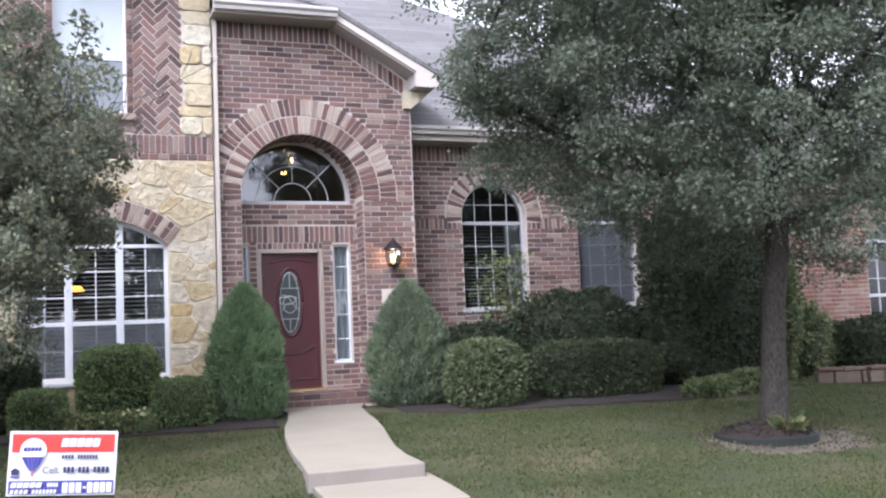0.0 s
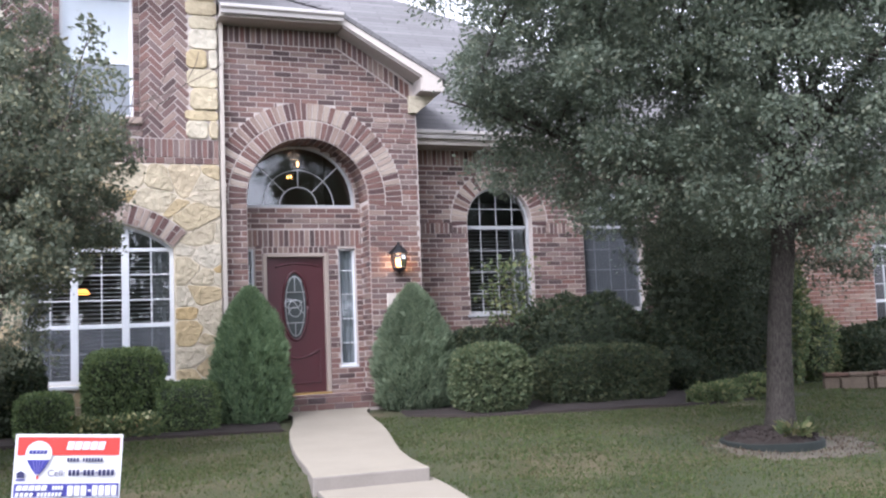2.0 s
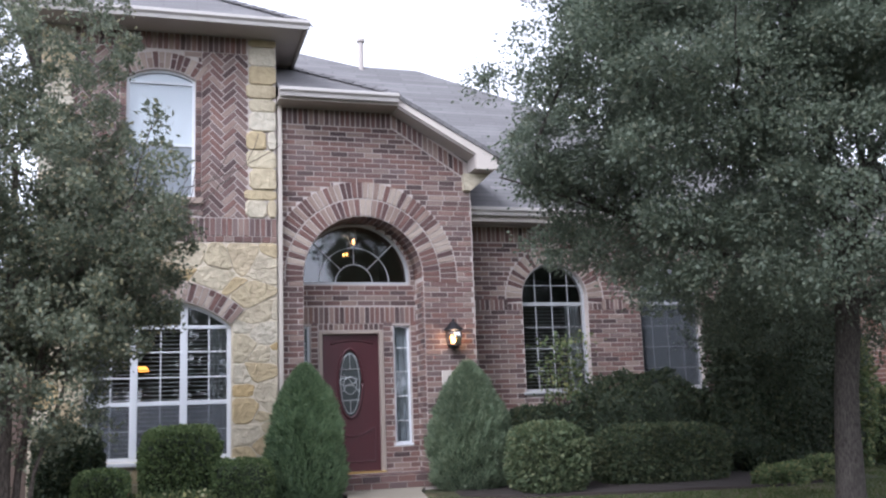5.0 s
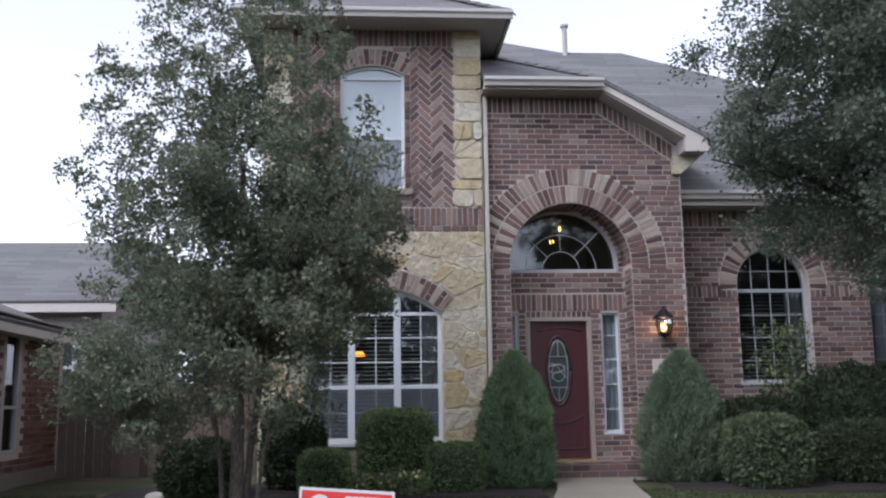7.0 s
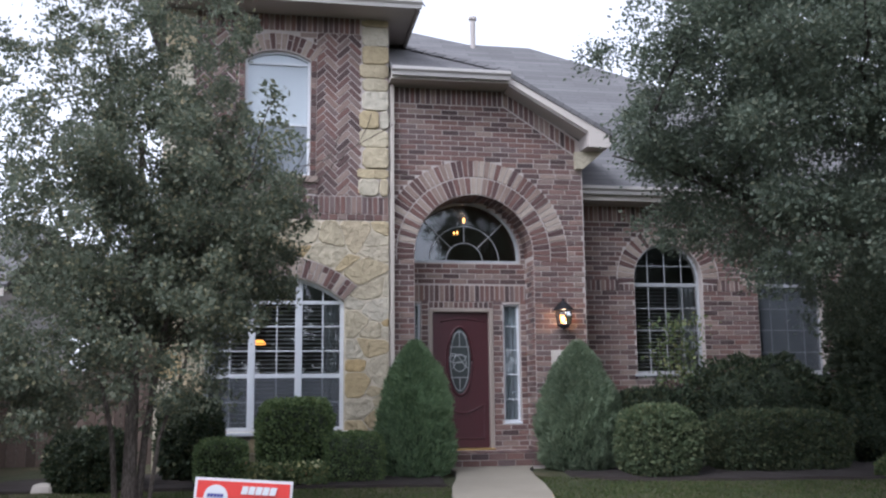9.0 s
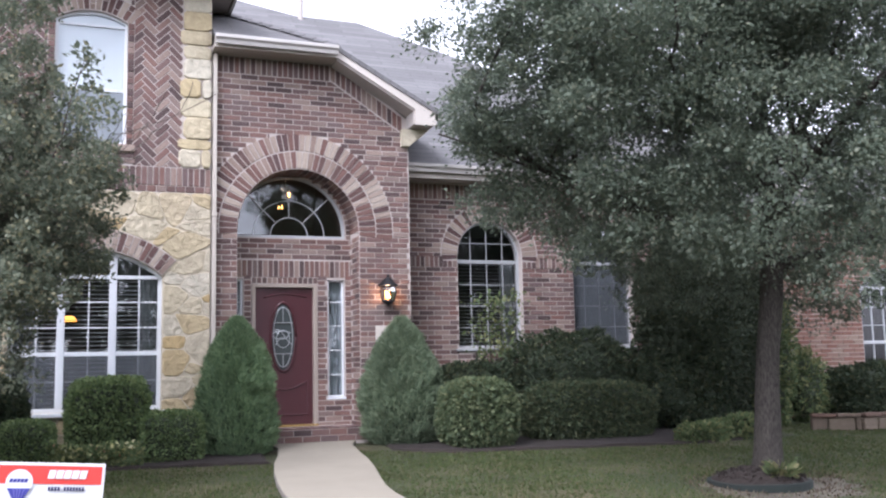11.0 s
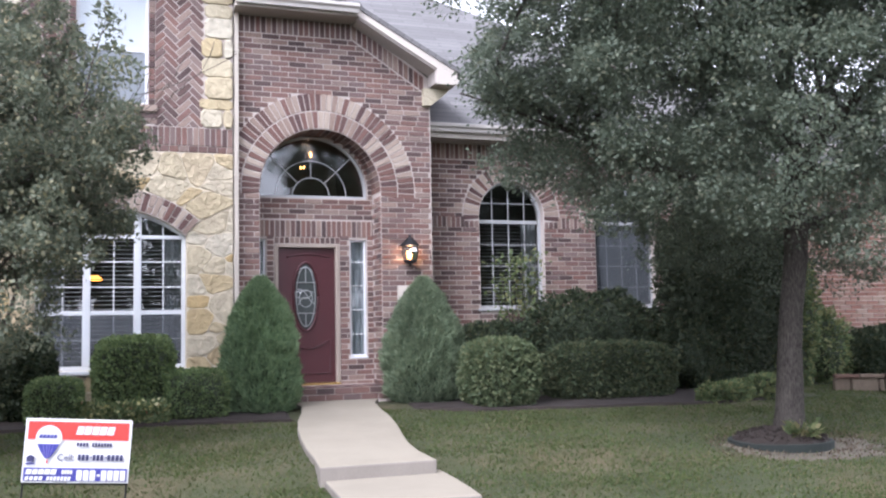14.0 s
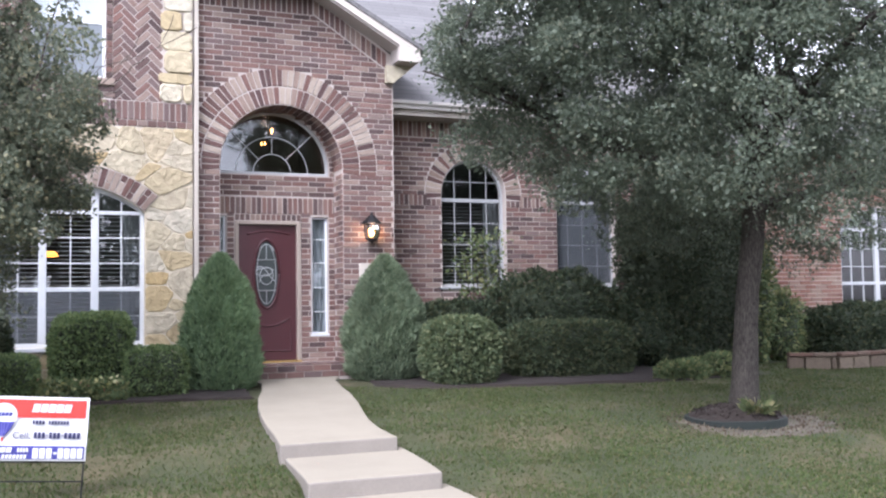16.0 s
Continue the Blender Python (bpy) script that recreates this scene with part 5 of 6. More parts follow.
# the smaller live oak, with several stems
live = thing("live_oak_tree", "open grey-green live oak with several slender stems", "tree")
SX, SY = -1.40, 10.0
ends = []
for k, (dx, dy, h, r) in enumerate(((0.0, 0.0, 3.4, 0.066), (0.20, 0.1, 3.0, 0.034), (-0.32, 0.08, 2.8, 0.026), (0.46, -0.05, 2.6, 0.020))):
    bm = bmesh.new()
    st = [Vector((SX + dx * 0.35, SY + dy * 0.4, -0.5)), Vector((SX + dx * 0.6, SY + dy, 0.4)), Vector((SX + dx * 1.2, SY + dy, 1.3)), Vector((SX + dx * 2.0, SY + dy * 1.5, 2.2)), Vector((SX + dx * 2.6, SY + dy * 2, h))]
    tube(bm, st, [r * 1.25, r, r * 0.85, r * 0.65, r * 0.4], 9)
    for j in range(5):
        i = 2 + j % 3
        a = random.uniform(0, math.tau)
        grow(bm, st[i], Vector((math.cos(a), math.sin(a), 0.6)), 0.85, r * 0.4, 2, ends, 0.3)
    part("stem", bm, bark_left, live, "grey-brown slender stem")


def live_low(p):
    """The crown's uneven outline: wide and low on one side, drawn in above and below on the other."""
    z = p[2]
    n = noise.noise((p[1] * 1.3, z * 2.3, p[0] * 0.6))
    right = np.interp(z, [0.8, 1.4, 2.1, 2.8, 3.2, 3.6, 4.2, 4.6, 5.2, 6.2], [-0.52, -0.22, 0.14, 0.32, -0.02, -0.40, -0.44, -0.30, -0.35, -0.7])
    left = np.interp(z, [0.6, 1.2, 1.8, 2.8, 3.8, 4.6, 5.5, 6.2], [-3.2, -3.3, -2.85, -2.8, -2.9, -2.65, -2.3, -1.9])
    return z > (0.62 if abs(p[0] - SX) < 0.55 else 0.5) + 0.3 * noise.noise((p[0] * 1.6, p[1] * 1.6, 0)) and left + 0.55 * n + 0.06 < p[0] < right + 0.22 * n


pts, out = bough_crown(ends[::2], (-1.45, SY, 3.15), (2.3, 1.5, 3.75), 800, 125, (0.09, 0.25), inner=0.12, low=live_low, lumpy=0.14, fill=3000, flat=0.85)
low_pts, low_out = bough_crown([], (-2.25, SY, 1.15), (0.95, 0.8, 0.6), 75, 120, (0.10, 0.22), inner=0.1, lumpy=0.2, flat=0.8)
pts, out = np.concatenate([pts, low_pts]), np.concatenate([out, low_out])
leaf_mesh("crown", pts, 0.0275, leaf_live, live, out * 0.4, stretch=1.8, spread=0.9)
# the long twig that rises before the upper window
bm = bmesh.new()
tw = [Vector((-0.55, 9.75, 2.45)), Vector((-0.40, 9.7, 2.75)), Vector((-0.27, 9.68, 3.1)), Vector((-0.20, 9.66, 3.45)), Vector((-0.12, 9.66, 3.75)), Vector((-0.06, 9.66, 3.95))]
tube(bm, tw, [0.014, 0.012, 0.010, 0.008, 0.006, 0.003], 5)
for q, w in ((2, (0.16, 0, 0.14)), (3, (0.2, 0, 0.16)), (3, (-0.12, 0, 0.2)), (4, (0.1, 0, 0.16))):
    tube(bm, [tw[q], tw[q] + Vector(w)], [0.006, 0.003], 4)
part("twig", bm, bark_left, live)
tpts = np.array([tuple(p) for p in tw[1:]] + [tuple(tw[2] + Vector((0.16, 0, 0.14))), tuple(tw[3] + Vector((0.2, 0, 0.16))), tuple(tw[3] + Vector((-0.12, 0, 0.2))), tuple(tw[4] + Vector((0.1, 0, 0.16)))])
c = tpts[np.random.randint(0, len(tpts), 330)] + np.random.normal(size=(330, 3)) * (0.075, 0.05, 0.085)
leaf_mesh("twig_leaves", c, 0.04, leaf_live, live, stretch=1.8)

# ---- the sign on the lawn ----
sign = thing("yard_sign", "red, white and blue yard sign in a black wire frame", "sign")
SW, SH = 0.72, 0.43
sm = pose(-0.222, 7.5, -0.032, 0, 4.2, -3) @ Matrix.Diagonal((1.02, 1.0, 1.07, 1.0))


def sheet(name, x0, x1, z0, z1, y, material, parent=sign, label=""):
    bm = boxes((x0, x1, y, y + 0.004, z0, z1))
    bmesh.ops.transform(bm, matrix=sm, verts=bm.verts[:])
    return part(name, bm, material, parent, label)


board = sheet("board", -SW / 2, SW / 2, -SH / 2, SH / 2, 0.0, sign_white, label="white printed board")
sheet("red_band", -SW / 2 + 0.02, SW / 2 - 0.02, 0.075, SH / 2 - 0.02, -0.006, sign_red, board)
sheet("blue_band", -SW / 2 + 0.012, SW / 2 - 0.012, -SH / 2 + 0.012, -0.115, -0.006, sign_blue, board)
# emblem, name and numbers stand as plain shapes
bm = bmesh.new()
el = [(-0.20 + 0.088 * math.cos(k * math.tau / 24), 0.085 + 0.085 * math.sin(k * math.tau / 24)) for k in range(24)]
prism(bm, el, -0.012, -0.007)
bmesh.ops.transform(finish(bm), matrix=sm, verts=bm.verts[:])
part("emblem", bm, sign_white, board)
bm = bmesh.new()
prism(bm, [(-0.275, 0.045), (-0.125, 0.045), (-0.155, -0.01), (-0.185, -0.05), (-0.215, -0.05), (-0.245, -0.01)], -0.015, -0.0125)
bmesh.ops.transform(finish(bm), matrix=sm, verts=bm.verts[:])
part("emblem", bm, sign_blue, board)
sheet("emblem", -0.205, -0.195, -0.085, -0.06, -0.012, sign_red, board)
def run(x0, x1, n, z0, z1, material, gap=0.2, lean=0.0):
    """A line of lettering as plain slanted bars, one for each sign."""
    step = (x1 - x0) / n
    for i in range(n):
        a, b = x0 + i * step, x0 + (i + 1 - gap) * step
        bm = bmesh.new()
        prism(bm, [(a, z0), (b, z0), (b + lean, z1), (a + lean, z1)], -0.016, -0.012)
        bmesh.ops.transform(finish(bm), matrix=sm, verts=bm.verts[:])
        part("bar", bm, material, board)


run(-0.265, -0.145, 5, 0.085, 0.108, sign_blue, lean=0.006)
run(-0.02, 0.24, 5, 0.112, 0.168, sign_white, gap=0.12, lean=0.012)
run(-0.01, 0.075, 4, 0.032, 0.058, ink, gap=0.3)
run(0.095, 0.235, 7, 0.032, 0.058, ink, gap=0.3)
run(0.005, 0.085, 3, -0.062, -0.022, ink, gap=0.28)
run(0.105, 0.185, 3, -0.062, -0.022, ink, gap=0.28)
run(0.205, 0.32, 4, -0.062, -0.022, ink, gap=0.28)
for x in (0.087, 0.188):
    sheet("bar", x, x + 0.012, -0.045, -0.038, -0.012, ink, board)
run(-0.335, -0.13, 5, -0.158, -0.124, sign_white, gap=0.14, lean=0.008)
run(-0.095, -0.02, 4, -0.155, -0.128, sign_white, gap=0.25)
run(-0.338, -0.215, 4, -0.198, -0.172, sign_white, gap=0.28, lean=0.006)
run(-0.195, -0.03, 7, -0.198, -0.172, sign_white, gap=0.28, lean=0.006)
run(0.005, 0.14, 3, -0.197, -0.128, sign_white, gap=0.18)
sheet("bar", 0.143, 0.165, -0.168, -0.155, -0.016, sign_white, board)
run(0.172, 0.345, 4, -0.197, -0.128, sign_white, gap=0.18)
bm = bmesh.new()
prism(bm, [(-0.335, -0.075), (-0.335, -0.05), (-0.345, -0.05), (-0.31, -0.028), (-0.275, -0.05), (-0.285, -0.05), (-0.285, -0.075)], -0.012, -0.007)
bmesh.ops.transform(finish(bm), matrix=sm, verts=bm.verts[:])
part("emblem", bm, ink, board)
sheet("bar", -0.34, -0.28, -0.092, -0.083, -0.012, sign_blue, board)
# the seams of the balloon
for x in (-0.235, -0.21, -0.19, -0.165):
    bm = bmesh.new()
    prism(bm, [(x - 0.002, 0.045), (x + 0.002, 0.045), (-0.2 + (x + 0.2) * 0.4 + 0.002, -0.05), (-0.2 + (x + 0.2) * 0.4 - 0.002, -0.05)], -0.018, -0.0155)
    bmesh.ops.transform(finish(bm), matrix=sm, verts=bm.verts[:])
    part("emblem", bm, sign_seam, board)
word = bpy.data.curves.new("word", 'FONT')
word.body, word.size, word.extrude = "Cell:", 0.064, 0.001
wo = new("lettering", word)
wo.data.materials.append(ink)
wo.matrix_world = sm @ pose(-0.135, -0.012, -0.065, 90, 0, 0)
wo.parent = board
bm = bmesh.new()
for x in (-SW / 2 + 0.01, SW / 2 - 0.01):
    tube(bm, [sm @ Vector((x, 0.012, SH / 2 - 0.02)), sm @ Vector((x, 0.012, -0.62))], [0.007, 0.007], 6)
for z in (-SH / 2 - 0.01, -SH / 2 - 0.14):
    tube(bm, [sm @ Vector((-SW / 2, 0.012, z)), sm @ Vector((SW / 2, 0.012, z))], [0.006, 0.006], 6)
part("wire_frame", bm, black_iron, sign, "black wire frame")

# ---- the neighbours ----
nb = thing("neighbour_house", "single-storey brick house with a grey shingle roof", "house")
NX = -5.0
bm = bmesh.new()
box(bm, NX - 0.3, NX, 4.0, 13.28, 0.0, 2.05)
box(bm, NX - 0.3, NX, 13.28, 13.84, 0.0, 0.25)
box(bm, NX - 0.3, NX, 13.28, 13.84, 1.98, 2.05)
box(bm, NX - 0.3, NX, 13.84, 15.5, 0.0, 2.05)
box(bm, NX - 5.0, NX, 15.502, 15.7, 0.0, 2.05)
part("wall", bm, mortar, nb, "red and tan brick side wall")
part("foundation", boxes((NX - 5.0, NX + 0.02, 4.0, 15.5, -0.5, -0.005)), concrete_shaded, nb)
bm = bmesh.new()
random.seed(5)
for row in range(24):
    z = 0.005 + row * 0.085
    y = 9.0 - (0.13 if row % 2 else 0)
    while y < 15.48:
        e = min(y + 0.25, 15.49)
        if not (z > 0.17 and z < 1.98 and e > 13.26 and y < 13.86) and z + 0.075 < 2.05:
            prism(bm, [(y, z), (e, z), (e, z + 0.074), (y, z + 0.074)], NX + 0.012 + random.uniform(0, 0.003), NX - 0.02, 0.004, "x")
        y += 0.262
tagged(part("brickwork", finish(bm), brick_far, nb), kind="stuff")
nwin = part("window", boxes((NX - 0.06, NX + 0.0, 13.282, 13.33, 0.255, 1.975), (NX - 0.06, NX, 13.79, 13.838, 0.255, 1.975), (NX - 0.06, NX, 13.33, 13.79, 0.255, 0.30), (NX - 0.06, NX, 13.33, 13.79, 1.93, 1.975), (NX - 0.06, NX, 13.33, 13.79, 0.86, 0.90), bevel=0.004), sash_grey, nb, "pale grey sash window")
ob = part("pane", boxes((NX - 0.05, NX - 0.044, 13.32, 13.80, 0.29, 1.94)), glass, nwin)
ob.visible_shadow = False
part("shade", boxes((NX - 0.12, NX - 0.115, 13.29, 13.83, 0.26, 1.97)), screen_mesh, nwin)
part("fascia", boxes((NX + 0.36, NX + 0.40, 3.8, 15.1, 1.82, 1.97)), trim_paint, nb, "cream fascia board")
pieces("soffit", soffit_paint, nb, (NX - 0.29, NX + 0.36, 3.8, 15.1, 2.055, 2.075), (NX + 0.02, NX + 0.355, 3.8, 15.1, 1.84, 1.86))
slab([(NX + 0.42, 3.7, 1.98), (NX + 0.42, 15.15, 1.98), (NX - 2.4, 13.0, 3.25), (NX - 2.4, 3.7, 3.25)], None, 0.05, "roof", shingles, nb, "grey asphalt shingle roof")
slab([(NX + 0.42, 15.15, 1.98), (NX - 5.0, 15.15, 1.98), (NX - 2.4, 13.0, 3.25)], None, 0.05, "roof", shingles, nb)
# its taller rear part
pieces("wall", grey_siding, nb, (-11.0, -5.0, 17.2, 17.5, -0.3, 2.75), (-5.0, -4.85, 17.2, 24.0, -0.3, 2.75), label="grey lap-sided rear wall")
lap = bmesh.new()
for i in range(22):
    z = -0.2 + i * 0.13
    prism(lap, [(17.19, z), (17.15, z), (17.185, z + 0.128), (17.19, z + 0.128)], -11.0, -5.0, 0, "x")
part("siding", finish(lap), grey_siding, nb, "grey lap siding")
part("fascia", boxes((-11.0, -4.5, 16.78, 16.82, 2.52, 2.70)), trim_paint, nb)
part("soffit", boxes((-11.0, -4.5, 16.82, 17.15, 2.60, 2.63)), soffit_paint, nb)
slab([(-12.0, 16.75, 2.72), (-4.45, 16.75, 2.72), (-4.45, 20.0, 4.30), (-12.0, 20.0, 4.30)], None, 0.05, "roof", shingles, nb)
slab([(-4.45, 20.0, 4.30), (-4.45, 23.2, 2.72), (-12.0, 23.2, 2.72), (-12.0, 20.0, 4.30)], None, 0.05, "roof", shingles, nb)
rw = part("window", boxes((-6.05, -5.98, 17.10, 17.14, 0.9, 2.2), (-5.30, -5.23, 17.10, 17.14, 0.9, 2.2), (-5.98, -5.30, 17.10, 17.14, 2.13, 2.2), (-5.98, -5.30, 17.10, 17.14, 1.55, 1.60), (-5.67, -5.61, 17.10, 17.14, 0.9, 2.13)), white_paint, nb, "white paired sash window")
ob = part("pane", boxes((-5.99, -5.29, 17.125, 17.13, 0.9, 2.14)), glass, rw)
part("shade", boxes((-5.99, -5.29, 17.142, 17.148, 0.9, 2.14)), screen_mesh, rw)

fence = thing("fence", "weathered grey-brown board fence between the houses", "fence")
pieces("rail", fence_wood, fence, (-4.98, -1.62, 15.56, 15.62, 0.05, 0.14), (-4.98, -1.62, 15.56, 15.62, 0.95, 1.04))
random.seed(9)
x = -4.98
while x < -1.75:
    part("board", boxes((x, x + 0.135, 15.54 + random.uniform(-0.004, 0.004), 15.559, -0.28, 1.24 + random.uniform(-0.02, 0.02)), bevel=0.003), fence_wood, fence)
    x += 0.142

rh = thing("neighbour_house", "rosy brick house with a white arched window", "house")
random.seed(11)
HX0, HX1, HY = 11.0, 21.0, 13.7
GX0, GX1 = 13.54, 15.44
part("wall", wall_sheet(HX0, HX1, -0.4, [(HX0, 3.6), (HX1, 3.6)], [(GX0, GX1, 0.45, 2.12, 0.42)], HY, HY + 0.3), mortar, rh, "rosy brick front wall")
bm = bmesh.new()
gcx, gcz, gr = arch_of(GX0, GX1, 2.12, 0.42)
for poly, whole in courses(HX0, 17.5, -0.375, 3.5, lambda z: [(GX0, GX1)] if 0.45 < z < 2.12 else ([(gcx - math.sqrt(gr * gr - (z - gcz) ** 2), gcx + math.sqrt(gr * gr - (z - gcz) ** 2))] if 2.12 <= z < gcz + gr else [])):
    prism(bm, poly, HY - 0.012, HY + 0.03, 0.004)
tagged(part("brickwork", finish(bm), brick_rosy, rh), kind="stuff")
gw = thing("window", "white arched two-part window with blinds", "", parent=rh)
part("frame", ring_frame(GX0, GX1, 0.45, 2.12, 0.42, 0.06, HY + 0.05, HY + 0.13), sash_grey, gw)
for x in (14.49,):
    part("mullion", boxes((x - 0.05, x + 0.05, HY + 0.05, HY + 0.13, 0.5, 2.45)), sash_grey, gw)
bars(gw, [(GX0 + 0.06, GX1 - 0.06, 1.06, 1.12), (GX0 + 0.06, GX1 - 0.06, 2.08, 2.14)], HY + 0.055, HY + 0.12, "meeting_rail", sash_grey)
bars(gw, [(GX0 + 0.06, GX1 - 0.06, 1.402, 1.416), (GX0 + 0.06, GX1 - 0.06, 1.742, 1.756)], HY + 0.07, HY + 0.1, material=sash_grey)
for x in (GX0 + 0.33, GX0 + 0.62, GX1 - 0.62, GX1 - 0.33):
    bars(gw, [(x - 0.007, x + 0.007, 0.5, 2.08)], HY + 0.072, HY + 0.098, material=sash_grey)
pane(gw, GX0 + 0.02, GX1 - 0.02, 0.48, 2.12, 0.40, HY + 0.085)
blind(gw, GX0 + 0.03, GX1 - 0.03, 0.5, 2.1, HY + 0.24, 14)
part("room", boxes((GX0 - 0.3, GX1 + 0.3, HY + 1.5, HY + 1.55, 0, 2.8), (GX0 - 0.3, GX1 + 0.3, HY + 0.3, HY + 1.5, 2.8, 2.85)), dark_room, rh)
slab([(HX0 - 0.4, HY - 0.45, 3.55), (HX1, HY - 0.45, 3.55), (HX1, HY + 5, 6.5), (HX0 + 4, HY + 5, 6.5)], None, 0.06, "roof", shingles, rh)
slab([(HX0 - 0.4, HY - 0.45, 3.55), (HX0 + 4, HY + 5, 6.5), (HX0 - 0.4, HY + 10, 3.55)], None, 0.06, "roof", shingles, rh)

# stone edging before the neighbour's hedge
edging = thing("stone_edging", "low edging of tan stone blocks under a flat reddish cap", "edging")
random.seed(3)
for lvl in range(2):
    pth = [(10.58, 11.9), (11.2, 11.52), (12.4, 11.6), (15.5, 11.95)]
    for (xa, ya), (xb, yb) in zip(pth, pth[1:]):
        d = math.hypot(xb - xa, yb - ya)
        s = random.uniform(-0.15, 0.0)
        while s < d - 0.05:
            w = random.uniform(0.28, 0.42)
            s0, s1 = max(s, 0), min(s + w, d)
            if s1 - s0 > 0.08:
                bm = bmesh.new()
                box(bm, -(s1 - s0) / 2 + 0.006, (s1 - s0) / 2 - 0.006, -0.09 - 0.03 * lvl, 0.09, 0.003, 0.06 if lvl else 0.20, bevel=0.015)
                for v in bm.verts:
                    v.co += Vector((random.uniform(-0.006, 0.006), random.uniform(-0.012, 0.012), random.uniform(-0.006, 0.006)))
                m = (s0 + s1) / 2 / d
                bmesh.ops.transform(bm, matrix=pose(xa + (xb - xa) * m, ya + (yb - ya) * m, -0.30 + lvl * 0.205, 0, 0, math.degrees(math.atan2(yb - ya, xb - xa))), verts=bm.verts[:])
                part("cap_stone" if lvl else "stone", bm, stone_edge if lvl else stone_tan, edging)
            s += w

# a loose border stone beside the live oak's bed
border = thing("border_stone", "pale rough border stone at the bed's edge", "stone")
for x, y, w in ((-2.62, 11.95, 0.24),):
    bm = bmesh.new()
    box(bm, -w / 2, w / 2, -0.12, 0.12, -0.02, 0.11, bevel=0.03)
    for v in bm.verts:
        v.co += Vector((random.uniform(-0.015, 0.015), random.uniform(-0.015, 0.015), random.uniform(-0.012, 0.012)))
    bmesh.ops.transform(bm, matrix=pose(x, y, lawn_z(0, y), 0, 0, random.uniform(-40, 40)), verts=bm.verts[:])
    part("stone", bm, plaque_stone, border)

# ---- across the street, seen only as reflections; row filled out to darken the panes ----
for k, (x, y, h, r) in enumerate(((-36, -30, 8.0, 5.0), (-26, -29, 7.0, 5.0), (-16, -30, 8.5, 5.0), (-7, -31, 9.5, 5.0), (2, -29, 7.0, 4.6), (10, -32, 8.0, 5.0), (19, -30, 7.5, 5.0), (28, -29, 9.0, 5.0), (37, -30, 8.0, 5.0))):
    t = thing("street_tree", "dark green tree across the street", "tree", "trees across the street")
    bm = bmesh.new()
    tube(bm, [Vector((x, y, -1.0)), Vector((x, y, h * 0.5))], [0.25, 0.15], 8)
    part("trunk", bm, bark, t)
    pts, out = clumpy_crown([], (x, y, h * 0.6), (r, r, h * 0.45), 260, 14, 0.5)
    leaf_mesh("crown", pts, 0.28, leaf_oak, t)

# ---- grass ----
n = 430000
gx = np.random.uniform(-6.0, 13.5, n)
gy = 4.6 + np.random.rand(n) ** 1.15 * 8.0
wl = np.interp(gy, [4.6, 7.3, 8.2, 8.7, 9.2, 9.8, 10.5, 11.2, 11.9, 12.6], [1.8, 1.72, 1.72, 1.77, 1.80, 1.86, 1.96, 2.09, 2.27, 2.40])
wr = np.interp(gy, [4.6, 7.0, 8.2, 8.7, 9.2, 9.8, 10.5, 11.2, 11.9, 12.6], [3.1, 2.88, 2.88, 2.79, 2.84, 2.96, 3.11, 3.23, 3.31, 3.42])
ok = ~((gx > wl) & (gx < wr))
edge_l = np.interp(gx, [-3.4, -0.8, 1.0, 2.15], [11.85, 11.7, 11.6, 11.45])
edge_r = np.interp(gx, [3.3, 4.5, 6.0, 8.2, 9.6], [12.3, 11.55, 11.3, 11.05, 11.25])
ok &= np.where(gx < 2.6, gy < edge_l, gy < edge_r) | (gx < -3.5) | (gx > 9.9)
ok &= ((gx - RXC) ** 2 + (gy - RYC) ** 2 > 0.56 ** 2)
dry = np.array([noise.noise((a * 0.9, b * 0.9, 2)) for a, b in zip(gx, gy)])
ok &= np.random.rand(n) < 0.75 - 0.5 * np.clip(dry, -0.5, 0.9)
ok &= ~((((gx - RXC - 0.12) / 0.9) ** 2 + ((gy - RYC + 0.2) / 0.72) ** 2 < 1 + 0.5 * dry) & (np.random.rand(n) < 0.62))
gx, gy = gx[ok], gy[ok]
c = np.stack([gx, gy, np.array([lawn_z(a, b) for a, b in zip(gx, gy)]) - 0.008], 1)
tagged(leaf_mesh("grass", c, 0.012, blade, None, np.array([[0, 0, 0.8]]), stretch=3.0, spread=0.6), "short mown grass, green with straw patches", "grass", kind="stuff")

# ---- the pieces of the walls: bricks and stones, last ----
random.seed(21)


def entry_free(z):
    r = AR + 0.535
    out = []
    if z < AZ:
        out.append((AX - AR if z < AZ - 0.12 else AX - r, AX + AR if z < AZ - 0.12 else AX + r))
    elif z < AZ + r:
        w = math.sqrt(r * r - (z - AZ) ** 2)
        out.append((AX - w, AX + w))
    return out


slope = (5.40 - 4.62) / (4.6 - 3.42)
bricks = courses(1.66, XE1, -0.21, 5.13, entry_free, top=(-slope, -1, -slope * 3.42 - 5.10))
lay(wall_e, bricks, YE - 0.007, 0.05, brick_one, brick_many, near=lambda p: -p[0][1] if p[0][1] > 2.4 else 5 - p[0][0] * 0.1 - p[0][1] * 0.2)
keep_right = lambda poly: clip(clip(poly, 1, 0, 1.665), -1, 0, -4.58)
voussoirs(wall_e, AX, AZ, AR, AR + 0.262, -5, 185, YE - 0.009, 0.05, brick_arch, keep_right)
voussoirs(wall_e, AX, AZ, AR + 0.268, AR + 0.53, -5, 185, YE - 0.010, 0.05, brick_arch, keep_right)
soldiers(wall_e, 1.70, 3.36, 5.14, 5.375, YE - 0.009, 0.05, brick_one)
soldiers(wall_e, 3.37, 4.50, 5.13, 5.36, YE - 0.010, 0.05, brick_one, along=lambda x: -slope * (x - 3.42))

